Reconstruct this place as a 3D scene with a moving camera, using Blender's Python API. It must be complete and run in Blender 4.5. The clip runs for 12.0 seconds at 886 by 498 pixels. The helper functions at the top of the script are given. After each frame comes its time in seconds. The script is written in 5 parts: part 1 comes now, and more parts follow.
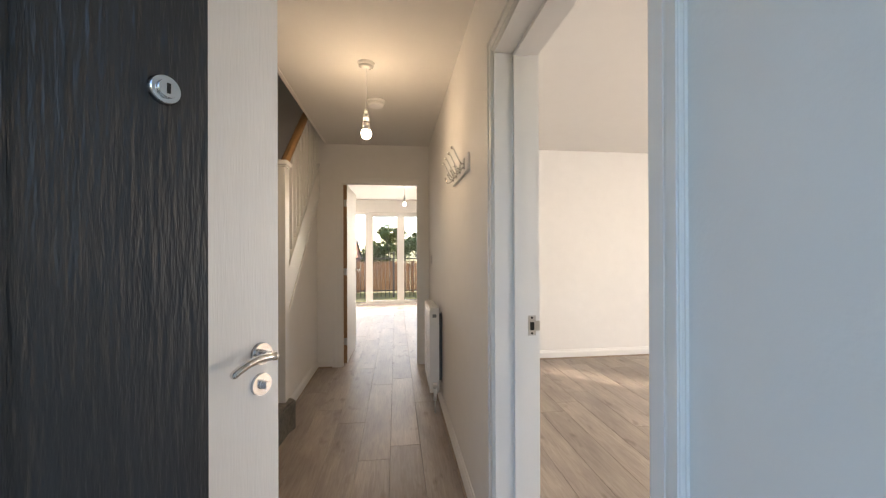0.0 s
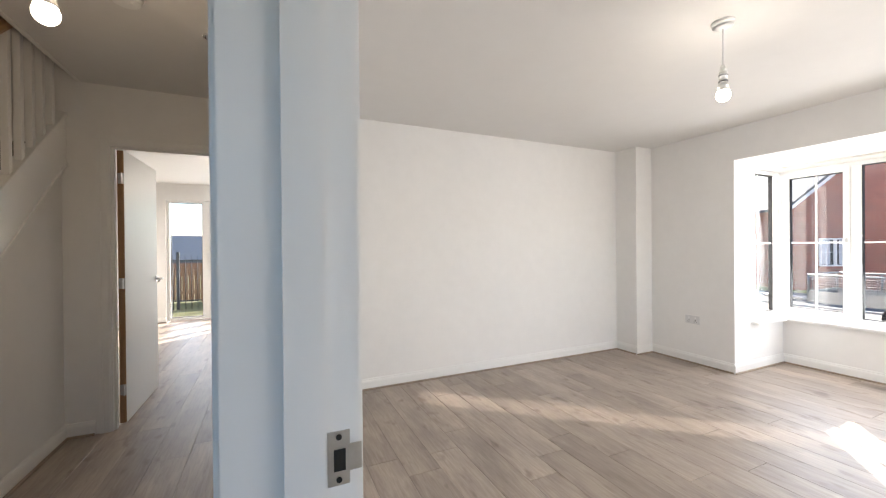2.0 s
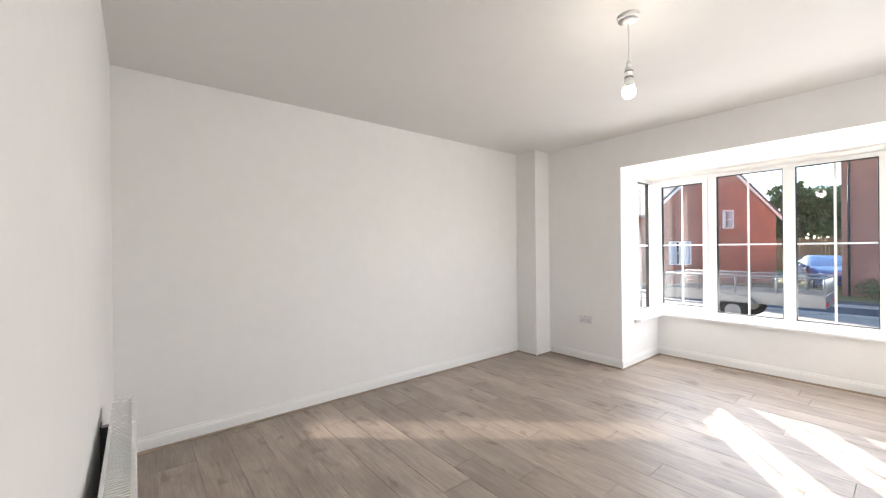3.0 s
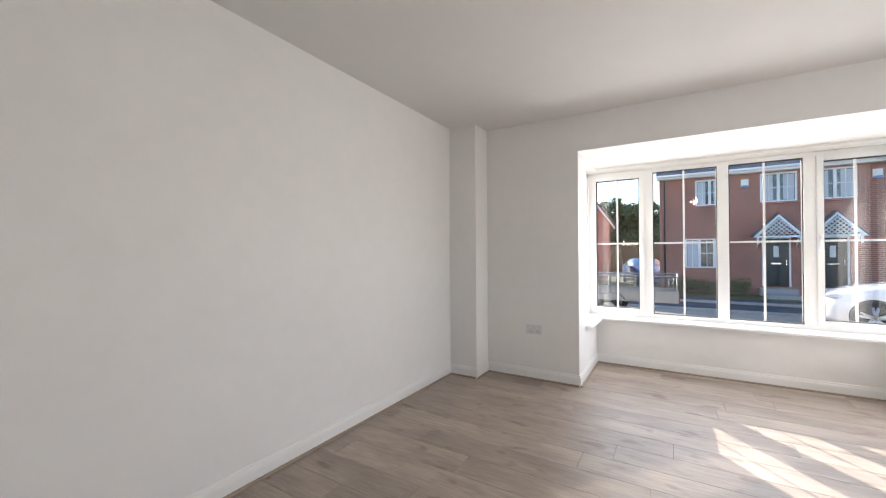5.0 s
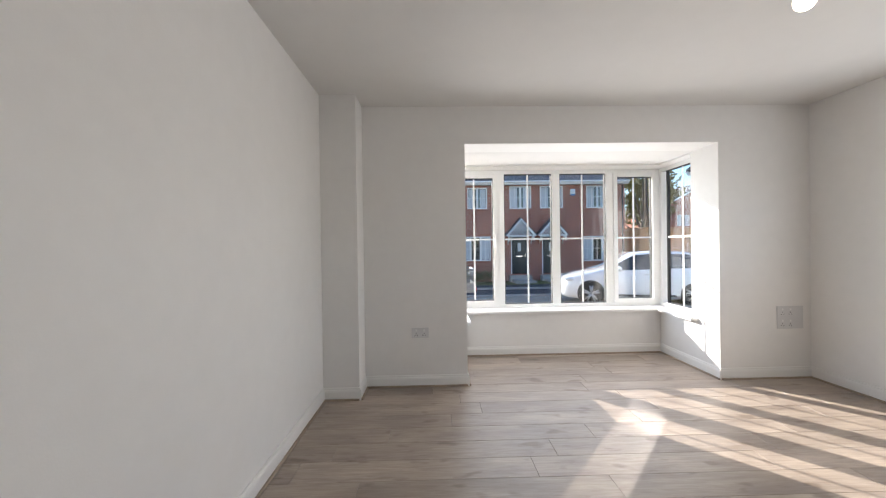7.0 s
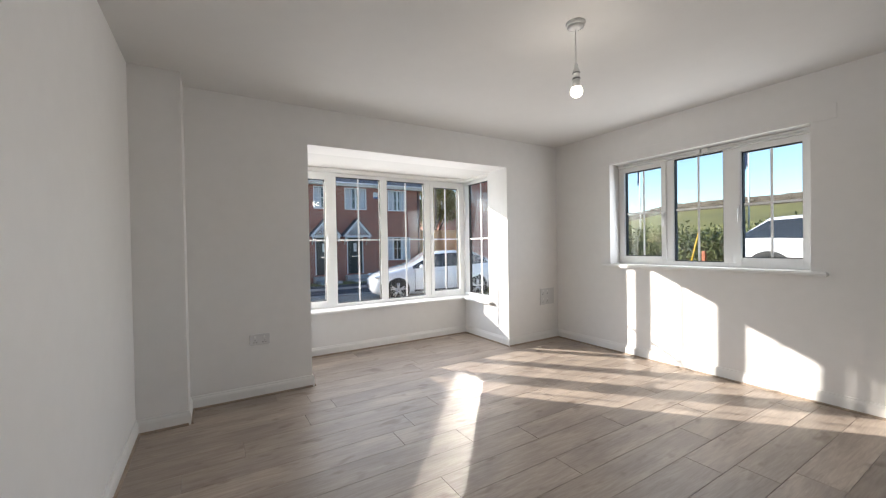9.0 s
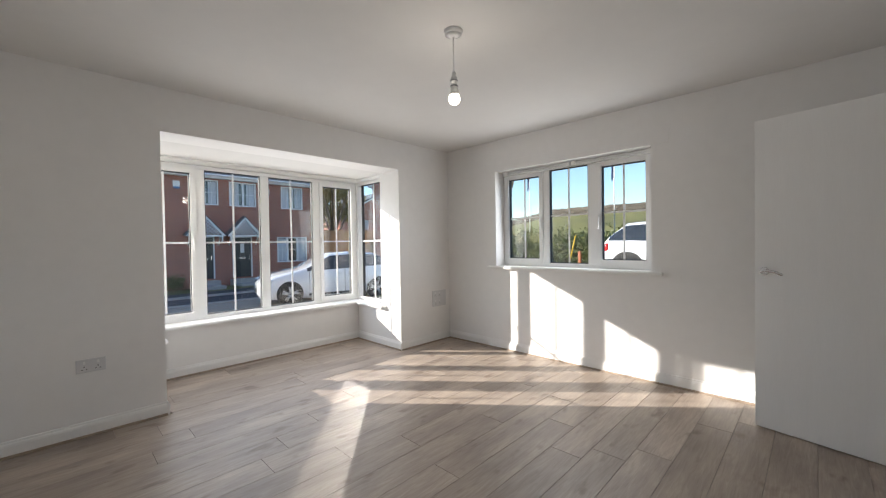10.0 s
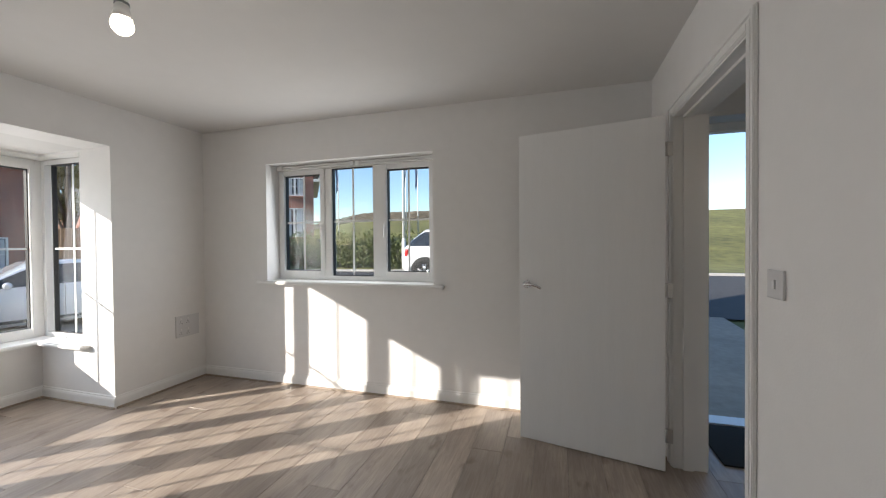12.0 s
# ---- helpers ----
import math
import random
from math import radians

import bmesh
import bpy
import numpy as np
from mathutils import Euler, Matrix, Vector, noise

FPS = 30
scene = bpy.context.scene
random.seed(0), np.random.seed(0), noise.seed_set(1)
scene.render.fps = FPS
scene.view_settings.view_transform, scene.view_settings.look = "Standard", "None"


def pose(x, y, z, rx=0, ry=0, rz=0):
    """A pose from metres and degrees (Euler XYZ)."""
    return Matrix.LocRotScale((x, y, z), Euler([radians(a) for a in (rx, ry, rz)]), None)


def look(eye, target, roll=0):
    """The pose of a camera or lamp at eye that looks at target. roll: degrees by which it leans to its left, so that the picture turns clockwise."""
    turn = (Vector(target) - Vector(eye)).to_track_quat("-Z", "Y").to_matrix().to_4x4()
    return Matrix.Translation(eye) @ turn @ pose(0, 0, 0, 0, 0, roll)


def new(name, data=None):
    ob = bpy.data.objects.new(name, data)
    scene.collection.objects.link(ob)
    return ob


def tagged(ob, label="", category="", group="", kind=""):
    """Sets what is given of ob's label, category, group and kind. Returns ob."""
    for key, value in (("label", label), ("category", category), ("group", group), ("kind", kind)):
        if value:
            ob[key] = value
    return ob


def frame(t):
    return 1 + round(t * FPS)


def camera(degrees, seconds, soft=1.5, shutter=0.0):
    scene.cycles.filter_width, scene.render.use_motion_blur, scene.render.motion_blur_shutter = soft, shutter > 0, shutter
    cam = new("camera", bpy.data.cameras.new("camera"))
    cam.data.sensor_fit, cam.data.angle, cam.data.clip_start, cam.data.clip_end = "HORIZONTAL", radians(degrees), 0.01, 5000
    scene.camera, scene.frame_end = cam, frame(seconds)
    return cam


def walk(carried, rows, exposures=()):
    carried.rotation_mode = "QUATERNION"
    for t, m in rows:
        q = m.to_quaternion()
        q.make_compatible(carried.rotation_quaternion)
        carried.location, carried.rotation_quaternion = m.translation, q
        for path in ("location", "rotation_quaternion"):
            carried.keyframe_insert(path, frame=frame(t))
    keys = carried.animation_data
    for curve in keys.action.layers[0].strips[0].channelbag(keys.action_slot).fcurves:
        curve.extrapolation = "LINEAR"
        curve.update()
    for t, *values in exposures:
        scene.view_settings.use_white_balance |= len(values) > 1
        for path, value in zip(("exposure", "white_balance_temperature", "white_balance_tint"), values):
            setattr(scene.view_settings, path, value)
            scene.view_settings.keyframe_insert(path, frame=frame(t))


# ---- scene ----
cam = camera(98.7, 12.0, soft=1.2)
PATH = [
    (0, (-0.153, -0.837, 1.258), (0.095, 1.159, 1.263), -0.2),
    (0.5, (-0.097, -0.602, 1.268), (0.257, 1.378, 1.268), -0.1),
    (1, (-0.014, -0.357, 1.26), (0.502, 1.586, 1.258), -0.4),
    (1.5, (0.109, -0.156, 1.255), (0.773, 1.742, 1.248), -0.4),
    (2, (0.271, 0.006, 1.263), (1.104, 1.837, 1.253), -0.5),
    (2.5, (0.394, 0.157, 1.25), (1.433, 1.881, 1.247), -0.4),
    (3, (0.494, 0.307, 1.266), (1.759, 1.874, 1.263), -0.6),
    (5, (0.889, 1.482, 1.195), (2.613, 2.529, 1.21), -0.3),
    (5.5, (0.955, 1.725, 1.225), (2.808, 2.52, 1.219), -0.6),
    (6, (0.994, 1.981, 1.211), (2.946, 2.497, 1.206), -0.6),
    (6.5, (1.113, 2.234, 1.209), (3.115, 2.484, 1.199), -0.7),
    (8.5, (1.094, 2.926, 1.151), (2.908, 2.044, 1.14), -1.1),
    (9, (0.99, 2.92, 1.203), (2.714, 1.876, 1.179), -1),
    (9.5, (0.966, 2.866, 1.224), (2.563, 1.637, 1.196), -0.9),
    (10, (0.967, 2.761, 1.233), (2.376, 1.323, 1.201), -0.9),
    (10.5, (0.986, 2.653, 1.249), (2.2, 1.046, 1.217), -0.8),
    (11, (1.012, 2.498, 1.263), (2.004, 0.746, 1.227), -0.8),
    (11.5, (1.022, 2.321, 1.271), (1.812, 0.469, 1.238), -0.6),
    (12, (1.01, 2.111, 1.291), (1.59, 0.183, 1.262), -0.5),
]
walk(cam, [(t, look(eye, aim, roll)) for t, eye, aim, roll in PATH],
     exposures=[(0, 2.4, 7900, 16), (1.2, 2.3, 7300, 12), (2.2, 2.12, 6800, 13), (3, 2.08, 6750, 13), (5, 1.64, 6720, 14), (8.5, 1.24, 6700, 12), (12, 0.82, 6750, 12)])

# ---- light ----
SUN = Vector((1.165, 1.0, 0.553)).normalized()
world = bpy.data.worlds.new("world")
scene.world = world
world.use_nodes = True
wn = world.node_tree
sky = wn.nodes.new("ShaderNodeTexSky")
sky.sky_type, sky.sun_disc = "NISHITA", False
sky.sun_elevation = math.asin(SUN.z)
sky.sun_rotation = math.atan2(SUN.x, SUN.y)
sky.air_density, sky.dust_density, sky.ozone_density = 1.0, 0.1, 3.5
wn.links.new(sky.outputs[0], wn.nodes["Background"].inputs[0])
wn.nodes["Background"].inputs[1].default_value = 0.15
sun = new("sun", bpy.data.lights.new("sun", "SUN"))
sun.data.energy, sun.data.angle, sun.data.color = 5.0, radians(0.5), (1.0, 0.955, 0.88)
sun.matrix_world = look(SUN * 60, (0, 0, 0))


def bulb_light(x, y, z, watts, tint=(1.0, 0.93, 0.84)):
    lamp = new("bulb_light", bpy.data.lights.new("bulb_light", "POINT"))
    lamp.data.energy, lamp.data.shadow_soft_size, lamp.data.color = watts, 0.06, tint
    lamp.location = (x, y, z)


bulb_light(2.40, 1.19, 2.03, 1.3)
bulb_light(-0.33, 1.53, 1.97, 2.4, (1.0, 0.80, 0.58))
bulb_light(0.0, 5.8, 2.055, 4)


def window_light(name, eye, aim, w, h, watts):
    """Sky light entering through an opening."""
    lamp = new(name, bpy.data.lights.new(name, "AREA"))
    lamp.data.shape, lamp.data.size, lamp.data.size_y = "RECTANGLE", w, h
    lamp.data.energy, lamp.data.color = watts, (0.93, 0.97, 1.0)
    lamp.matrix_world = look(eye, aim)


window_light("bay_sky_light", (5.43, 1.09, 1.2), (4.43, 1.09, 1.0), 2.3, 1.3, 12.5)
window_light("front_sky_light", (2.81, -0.97, 1.48), (2.81, 0, 1.40), 1.5, 0.95, 5.5)
window_light("garden_sky_light", (-0.04, 7.93, 1.08), (-0.04, 7, 1.0), 2.4, 1.95, 8)

# area lamp added outside the bay's south side pane, standing in for the sun it would mirror into the room in a plane of
# constant y
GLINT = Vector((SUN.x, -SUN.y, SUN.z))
glint_lamp = new("added_glint_lamp", bpy.data.lights.new("added_glint_lamp", "AREA"))
glint_lamp.data.shape, glint_lamp.data.size, glint_lamp.data.size_y = "RECTANGLE", 0.62, 1.15
glint_lamp.data.energy, glint_lamp.data.spread, glint_lamp.data.color = 0.85, radians(0.5), (1.0, 0.95, 0.87)
glint_lamp.matrix_world = look(Vector((5.07, -0.165, 1.13)) + GLINT * 0.75, Vector((5.07, -0.165, 1.13)))

# ---- materials ----
def material(name, colour, rough=0.5, metal=0.0, vary=0.0, scale=6.0, bump=0.0, bump_scale=60.0, coat=0.0, stretch=(1, 1, 1), each=0.0):
    m = bpy.data.materials.new(name)
    m.use_nodes = True
    nt, n = m.node_tree, m.node_tree.nodes
    b = n["Principled BSDF"]
    b.inputs["Base Color"].default_value = (*colour, 1)
    b.inputs["Roughness"].default_value, b.inputs["Metallic"].default_value = rough, metal
    b.inputs["Coat Weight"].default_value = coat
    geo = n.new("ShaderNodeNewGeometry")
    mp = n.new("ShaderNodeMapping")
    mp.inputs["Scale"].default_value = stretch
    nt.links.new(geo.outputs["Position"], mp.inputs["Vector"])
    if vary:
        big, small = n.new("ShaderNodeTexNoise"), n.new("ShaderNodeTexNoise")
        for tex, sc in ((big, scale), (small, scale * 9)):
            tex.inputs["Scale"].default_value, tex.inputs["Detail"].default_value = sc, 4
            nt.links.new(mp.outputs[0], tex.inputs["Vector"])
        add = n.new("ShaderNodeMath")
        nt.links.new(big.outputs[0], add.inputs[0]), nt.links.new(small.outputs[0], add.inputs[1])
        src = add
        if each:
            info, mul, add2 = n.new("ShaderNodeObjectInfo"), n.new("ShaderNodeMath"), n.new("ShaderNodeMath")
            mul.operation = "MULTIPLY_ADD"
            nt.links.new(info.outputs["Random"], mul.inputs[0])
            mul.inputs[1].default_value, mul.inputs[2].default_value = each, -each / 2
            nt.links.new(add.outputs[0], add2.inputs[0]), nt.links.new(mul.outputs[0], add2.inputs[1])
            src = add2
        rng = n.new("ShaderNodeMapRange")
        rng.inputs["From Min"].default_value, rng.inputs["From Max"].default_value = 0.6, 1.4
        rng.inputs["To Min"].default_value, rng.inputs["To Max"].default_value = 1 - vary, 1 + vary
        nt.links.new(src.outputs[0], rng.inputs[0])
        mix = n.new("ShaderNodeVectorMath")
        mix.operation = "SCALE"
        mix.inputs[0].default_value = colour
        nt.links.new(rng.outputs[0], mix.inputs["Scale"])
        nt.links.new(mix.outputs[0], b.inputs["Base Color"])
        rr = n.new("ShaderNodeMapRange")
        rr.inputs["From Min"].default_value, rr.inputs["From Max"].default_value = 0.6, 1.4
        rr.inputs["To Min"].default_value, rr.inputs["To Max"].default_value = max(0, rough - 0.06), min(1, rough + 0.06)
        nt.links.new(add.outputs[0], rr.inputs[0])
        nt.links.new(rr.outputs[0], b.inputs["Roughness"])
    if bump:
        tex, bp = n.new("ShaderNodeTexNoise"), n.new("ShaderNodeBump")
        tex.inputs["Scale"].default_value, tex.inputs["Detail"].default_value = bump_scale, 3
        bp.inputs["Strength"].default_value, bp.inputs["Distance"].default_value = bump, 0.004
        nt.links.new(mp.outputs[0], tex.inputs["Vector"])
        nt.links.new(tex.outputs[0], bp.inputs["Height"])
        nt.links.new(bp.outputs[0], b.inputs["Normal"])
    return m


def brick_material(name, c1, c2, mortar, swap=False):
    m = bpy.data.materials.new(name)
    m.use_nodes = True
    nt, n = m.node_tree, m.node_tree.nodes
    geo, sep, com, tex = (n.new(k) for k in ("ShaderNodeNewGeometry", "ShaderNodeSeparateXYZ", "ShaderNodeCombineXYZ", "ShaderNodeTexBrick"))
    nt.links.new(geo.outputs["Position"], sep.inputs[0])
    nt.links.new(sep.outputs[0 if swap else 1], com.inputs[0]), nt.links.new(sep.outputs[2], com.inputs[1])
    nt.links.new(com.outputs[0], tex.inputs["Vector"])
    for k, v in (("Color1", c1), ("Color2", c2), ("Mortar", mortar)):
        tex.inputs[k].default_value = (*v, 1)
    for k, v in (("Scale", 1.0), ("Brick Width", 0.225), ("Row Height", 0.075), ("Mortar Size", 0.006), ("Bias", -0.2)):
        tex.inputs[k].default_value = v
    noise_t, hue = n.new("ShaderNodeTexNoise"), n.new("ShaderNodeHueSaturation")
    noise_t.inputs["Scale"].default_value = 1.2
    nt.links.new(geo.outputs["Position"], noise_t.inputs["Vector"])
    rng = n.new("ShaderNodeMapRange")
    rng.inputs["To Min"].default_value, rng.inputs["To Max"].default_value = 0.7, 1.3
    nt.links.new(noise_t.outputs[0], rng.inputs[0]), nt.links.new(rng.outputs[0], hue.inputs["Value"])
    nt.links.new(tex.outputs[0], hue.inputs["Color"])
    b = n["Principled BSDF"]
    b.inputs["Roughness"].default_value = 0.9
    nt.links.new(hue.outputs[0], b.inputs["Base Color"])
    return m


def oak_floor_material():
    m = bpy.data.materials.new("oak_laminate")
    m.use_nodes = True
    nt, n = m.node_tree, m.node_tree.nodes
    b = n["Principled BSDF"]
    geo, info = n.new("ShaderNodeNewGeometry"), n.new("ShaderNodeObjectInfo")
    off, shift = n.new("ShaderNodeCombineXYZ"), n.new("ShaderNodeVectorMath")
    mul = n.new("ShaderNodeMath")
    mul.operation, mul.inputs[1].default_value = "MULTIPLY", 37.0
    nt.links.new(info.outputs["Random"], mul.inputs[0])
    for k in (0, 1, 2):
        nt.links.new(mul.outputs[0], off.inputs[k])
    nt.links.new(geo.outputs["Position"], shift.inputs[0]), nt.links.new(off.outputs[0], shift.inputs[1])

    def noise_of(stretch, scale, detail, rough=0.55, dist=0.0):
        mp, t = n.new("ShaderNodeMapping"), n.new("ShaderNodeTexNoise")
        mp.inputs["Scale"].default_value = stretch
        nt.links.new(shift.outputs[0], mp.inputs["Vector"]), nt.links.new(mp.outputs[0], t.inputs["Vector"])
        t.inputs["Scale"].default_value, t.inputs["Detail"].default_value = scale, detail
        t.inputs["Roughness"].default_value, t.inputs["Distortion"].default_value = rough, dist
        return t

    def ramp(src, stops):
        r = n.new("ShaderNodeValToRGB")
        r.color_ramp.elements[0].position, r.color_ramp.elements[0].color = stops[0][0], (*stops[0][1], 1)
        r.color_ramp.elements[1].position, r.color_ramp.elements[1].color = stops[1][0], (*stops[1][1], 1)
        nt.links.new(src, r.inputs[0])
        return r

    def mult(a, c, fac=1.0):
        x = n.new("ShaderNodeMix")
        x.data_type, x.blend_type = "RGBA", "MULTIPLY"
        x.inputs["Factor"].default_value = fac
        nt.links.new(a, x.inputs["A"]), nt.links.new(c, x.inputs["B"])
        return x.outputs["Result"]

    grain = noise_of((14, 1.1, 1), 5.0, 6, 0.62, 0.8)
    cloud = noise_of((3.5, 1.0, 1), 1.6, 3)
    knots = noise_of((5, 2.2, 1), 2.6, 2, 0.4)
    base = ramp(grain.outputs[0], ((0.28, (0.33, 0.272, 0.228)), (0.74, (0.50, 0.43, 0.37))))
    c = mult(base.outputs[0], ramp(cloud.outputs[0], ((0.32, (0.72, 0.70, 0.70)), (0.68, (1.05, 1.04, 1.02)))).outputs[0])
    c = mult(c, ramp(knots.outputs[0], ((0.26, (0.42, 0.36, 0.32)), (0.37, (1, 1, 1)))).outputs[0], 0.55)
    c = mult(c, ramp(info.outputs["Random"], ((0.0, (0.86, 0.85, 0.84)), (1.0, (1.08, 1.07, 1.06)))).outputs[0])
    nt.links.new(c, b.inputs["Base Color"])
    rr = n.new("ShaderNodeMapRange")
    rr.inputs["To Min"].default_value, rr.inputs["To Max"].default_value = 0.34, 0.52
    nt.links.new(grain.outputs[0], rr.inputs[0]), nt.links.new(rr.outputs[0], b.inputs["Roughness"])
    bp = n.new("ShaderNodeBump")
    bp.inputs["Strength"].default_value, bp.inputs["Distance"].default_value = 0.12, 0.002
    nt.links.new(grain.outputs[0], bp.inputs["Height"]), nt.links.new(bp.outputs[0], b.inputs["Normal"])
    return m


def glass_material(name, tint=(1, 1, 1), rough=0.0, bump=0.0):
    m = bpy.data.materials.new(name)
    m.use_nodes = True
    nt, n = m.node_tree, m.node_tree.nodes
    n.remove(n["Principled BSDF"])
    tr, gl, lw, pw, fr, mx = (n.new(k) for k in ("ShaderNodeBsdfTransparent", "ShaderNodeBsdfGlossy", "ShaderNodeLayerWeight", "ShaderNodeMath", "ShaderNodeMath", "ShaderNodeMixShader"))
    tr.inputs[0].default_value = (*tint, 1)
    gl.inputs["Roughness"].default_value = rough
    lw.inputs[0].default_value = 0.5
    pw.operation, pw.inputs[1].default_value = "POWER", 5.0
    fr.operation, fr.inputs[1].default_value, fr.inputs[2].default_value = "MULTIPLY_ADD", 0.9, 0.04
    nt.links.new(lw.outputs["Facing"], pw.inputs[0]), nt.links.new(pw.outputs[0], fr.inputs[0])
    nt.links.new(fr.outputs[0], mx.inputs[0]), nt.links.new(tr.outputs[0], mx.inputs[1]), nt.links.new(gl.outputs[0], mx.inputs[2])
    nt.links.new(mx.outputs[0], n["Material Output"].inputs[0])
    return m


def glow_material(name, colour, strength):
    m = bpy.data.materials.new(name)
    m.use_nodes = True
    b = m.node_tree.nodes["Principled BSDF"]
    b.inputs["Base Color"].default_value = (0.9, 0.9, 0.88, 1)
    b.inputs["Emission Color"].default_value, b.inputs["Emission Strength"].default_value = (*colour, 1), strength
    return m


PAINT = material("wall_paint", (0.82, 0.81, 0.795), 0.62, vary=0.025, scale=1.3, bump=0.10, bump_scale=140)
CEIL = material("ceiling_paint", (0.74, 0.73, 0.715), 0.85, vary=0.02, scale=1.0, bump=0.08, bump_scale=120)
TRIM = material("satin_white_trim", (0.82, 0.815, 0.80), 0.33, vary=0.008, scale=3)
DOORW = material("white_door_paint", (0.80, 0.80, 0.79), 0.42, vary=0.02, scale=3, bump=0.12, bump_scale=30, stretch=(8, 8, 0.6))
UPVC = material("white_upvc", (0.84, 0.84, 0.83), 0.22, vary=0.02, scale=5)
GASKET = material("black_gasket", (0.02, 0.02, 0.022), 0.6)
OAKF = oak_floor_material()
OAK = material("oak_rail", (0.46, 0.27, 0.12), 0.38, vary=0.2, scale=4, bump=0.05, bump_scale=40, stretch=(6, 1, 6))
OAKEDGE = material("oak_lipping", (0.34, 0.19, 0.09), 0.45, vary=0.2, scale=6, stretch=(6, 6, 0.5))
SUB = material("screed", (0.10, 0.075, 0.055), 0.9, vary=0.1)
CARPET = material("grey_carpet", (0.21, 0.195, 0.175), 1.0, vary=0.4, scale=30, bump=1.0, bump_scale=260)
CHROME = material("polished_chrome", (0.72, 0.72, 0.72), 0.12, metal=1.0, vary=0.05, scale=9)
SATIN = material("satin_steel", (0.55, 0.54, 0.52), 0.32, metal=1.0, vary=0.08, scale=12)
DARKM = material("dark_void", (0.012, 0.011, 0.010), 0.8)
PLASTIC = material("white_plastic", (0.80, 0.80, 0.79), 0.35, vary=0.02, scale=8)
PLATE = material("moulded_plate", (0.66, 0.66, 0.665), 0.35, vary=0.02, scale=8)
RADW = material("radiator_enamel", (0.80, 0.80, 0.79), 0.25, vary=0.02, scale=5)
GREYM = material("grey_metal", (0.20, 0.21, 0.22), 0.45, metal=0.6, vary=0.1)
ANTH = material("woodgrain_anthracite", (0.018, 0.019, 0.021), 0.42, vary=0.25, scale=5, bump=1.0, bump_scale=22, stretch=(7, 7, 0.9))
MAT = material("dark_doormat", (0.015, 0.014, 0.013), 1.0, vary=0.3, scale=40, bump=0.8, bump_scale=300)
GLASS = glass_material("clear_glass", (0.97, 0.98, 0.975))
OBSC = glass_material("obscured_glass", (0.9, 0.93, 0.93), 0.2)
BULB = glow_material("lit_bulb", (1.0, 0.88, 0.70), 5.0)
BRICK = brick_material("red_brick", (0.40, 0.145, 0.095), (0.29, 0.10, 0.07), (0.42, 0.35, 0.30))
BRICKX = brick_material("red_brick_turned", (0.40, 0.145, 0.095), (0.29, 0.10, 0.07), (0.42, 0.35, 0.30), True)
SLATE = material("grey_roof_tile", (0.10, 0.105, 0.115), 0.75, vary=0.2, scale=2, bump=0.6, bump_scale=8, stretch=(1, 3, 6))
ASPHALT = material("asphalt", (0.055, 0.055, 0.058), 0.9, vary=0.25, scale=0.8, bump=0.5, bump_scale=80)
PAVING = material("block_paving", (0.36, 0.30, 0.235), 0.9, vary=0.2, scale=1.5, bump=0.5, bump_scale=20)
KERB = material("concrete_kerb", (0.38, 0.37, 0.35), 0.9, vary=0.15, scale=3, bump=0.3)
GRASS = material("grass", (0.155, 0.15, 0.045), 0.95, vary=0.55, scale=0.22, bump=1.0, bump_scale=30)
LEAF = material("leaf", (0.11, 0.13, 0.04), 0.7, vary=0.45, scale=2.5)
LEAFY = material("autumn_leaf", (0.20, 0.17, 0.04), 0.7, vary=0.45, scale=2.5)
BARK = material("bark", (0.10, 0.075, 0.055), 0.95, vary=0.3, scale=6, bump=0.8, bump_scale=25)
STONE = material("dry_stone", (0.115, 0.098, 0.078), 0.95, vary=0.4, scale=2.0, bump=1.0, bump_scale=9, each=0.5)
TIMBER = material("fence_timber", (0.30, 0.155, 0.075), 0.85, vary=0.3, scale=2, bump=0.4, bump_scale=25, stretch=(4, 4, 0.5), each=0.5)
PALE_TIMBER = material("pale_fence_timber", (0.46, 0.32, 0.17), 0.85, vary=0.25, scale=2, bump=0.4, bump_scale=25, stretch=(4, 4, 0.5), each=0.4)
IRON = material("black_iron", (0.025, 0.025, 0.028), 0.5, vary=0.2)
CARW = material("white_car_paint", (0.80, 0.81, 0.82), 0.18, vary=0.015, scale=2, coat=0.8)
CARB = material("blue_car_paint", (0.05, 0.12, 0.30), 0.2, vary=0.05, scale=2, coat=0.8)
CARG = material("car_glass", (0.025, 0.03, 0.035), 0.05, vary=0.2, scale=1.5, coat=0.5)
RUBBER = material("tyre_rubber", (0.018, 0.018, 0.018), 0.8, vary=0.2)
TRIMB = material("black_plastic", (0.03, 0.03, 0.03), 0.55, vary=0.2)
RED = material("red_lens", (0.55, 0.02, 0.02), 0.2, vary=0.1)
LENS = material("clear_lens", (0.65, 0.67, 0.7), 0.1, vary=0.1)
ALLOY = material("alloy_wheel", (0.5, 0.5, 0.51), 0.3, metal=0.9, vary=0.1)
GALV = material("galvanised_steel", (0.27, 0.28, 0.29), 0.5, metal=0.8, vary=0.2, scale=8)
WPAINT = material("white_exterior_paint", (0.80, 0.80, 0.79), 0.5, vary=0.04, scale=3)
BLACKD = material("black_door_paint", (0.02, 0.022, 0.024), 0.3, vary=0.15)
CURTAIN = material("net_curtain", (0.55, 0.57, 0.6), 0.9, vary=0.15, scale=6, stretch=(1, 8, 0.3))
NAVY = material("navy_flag", (0.07, 0.12, 0.26), 0.8, vary=0.2)
YELLOW = material("yellow_paint", (0.65, 0.42, 0.03), 0.6, vary=0.1)
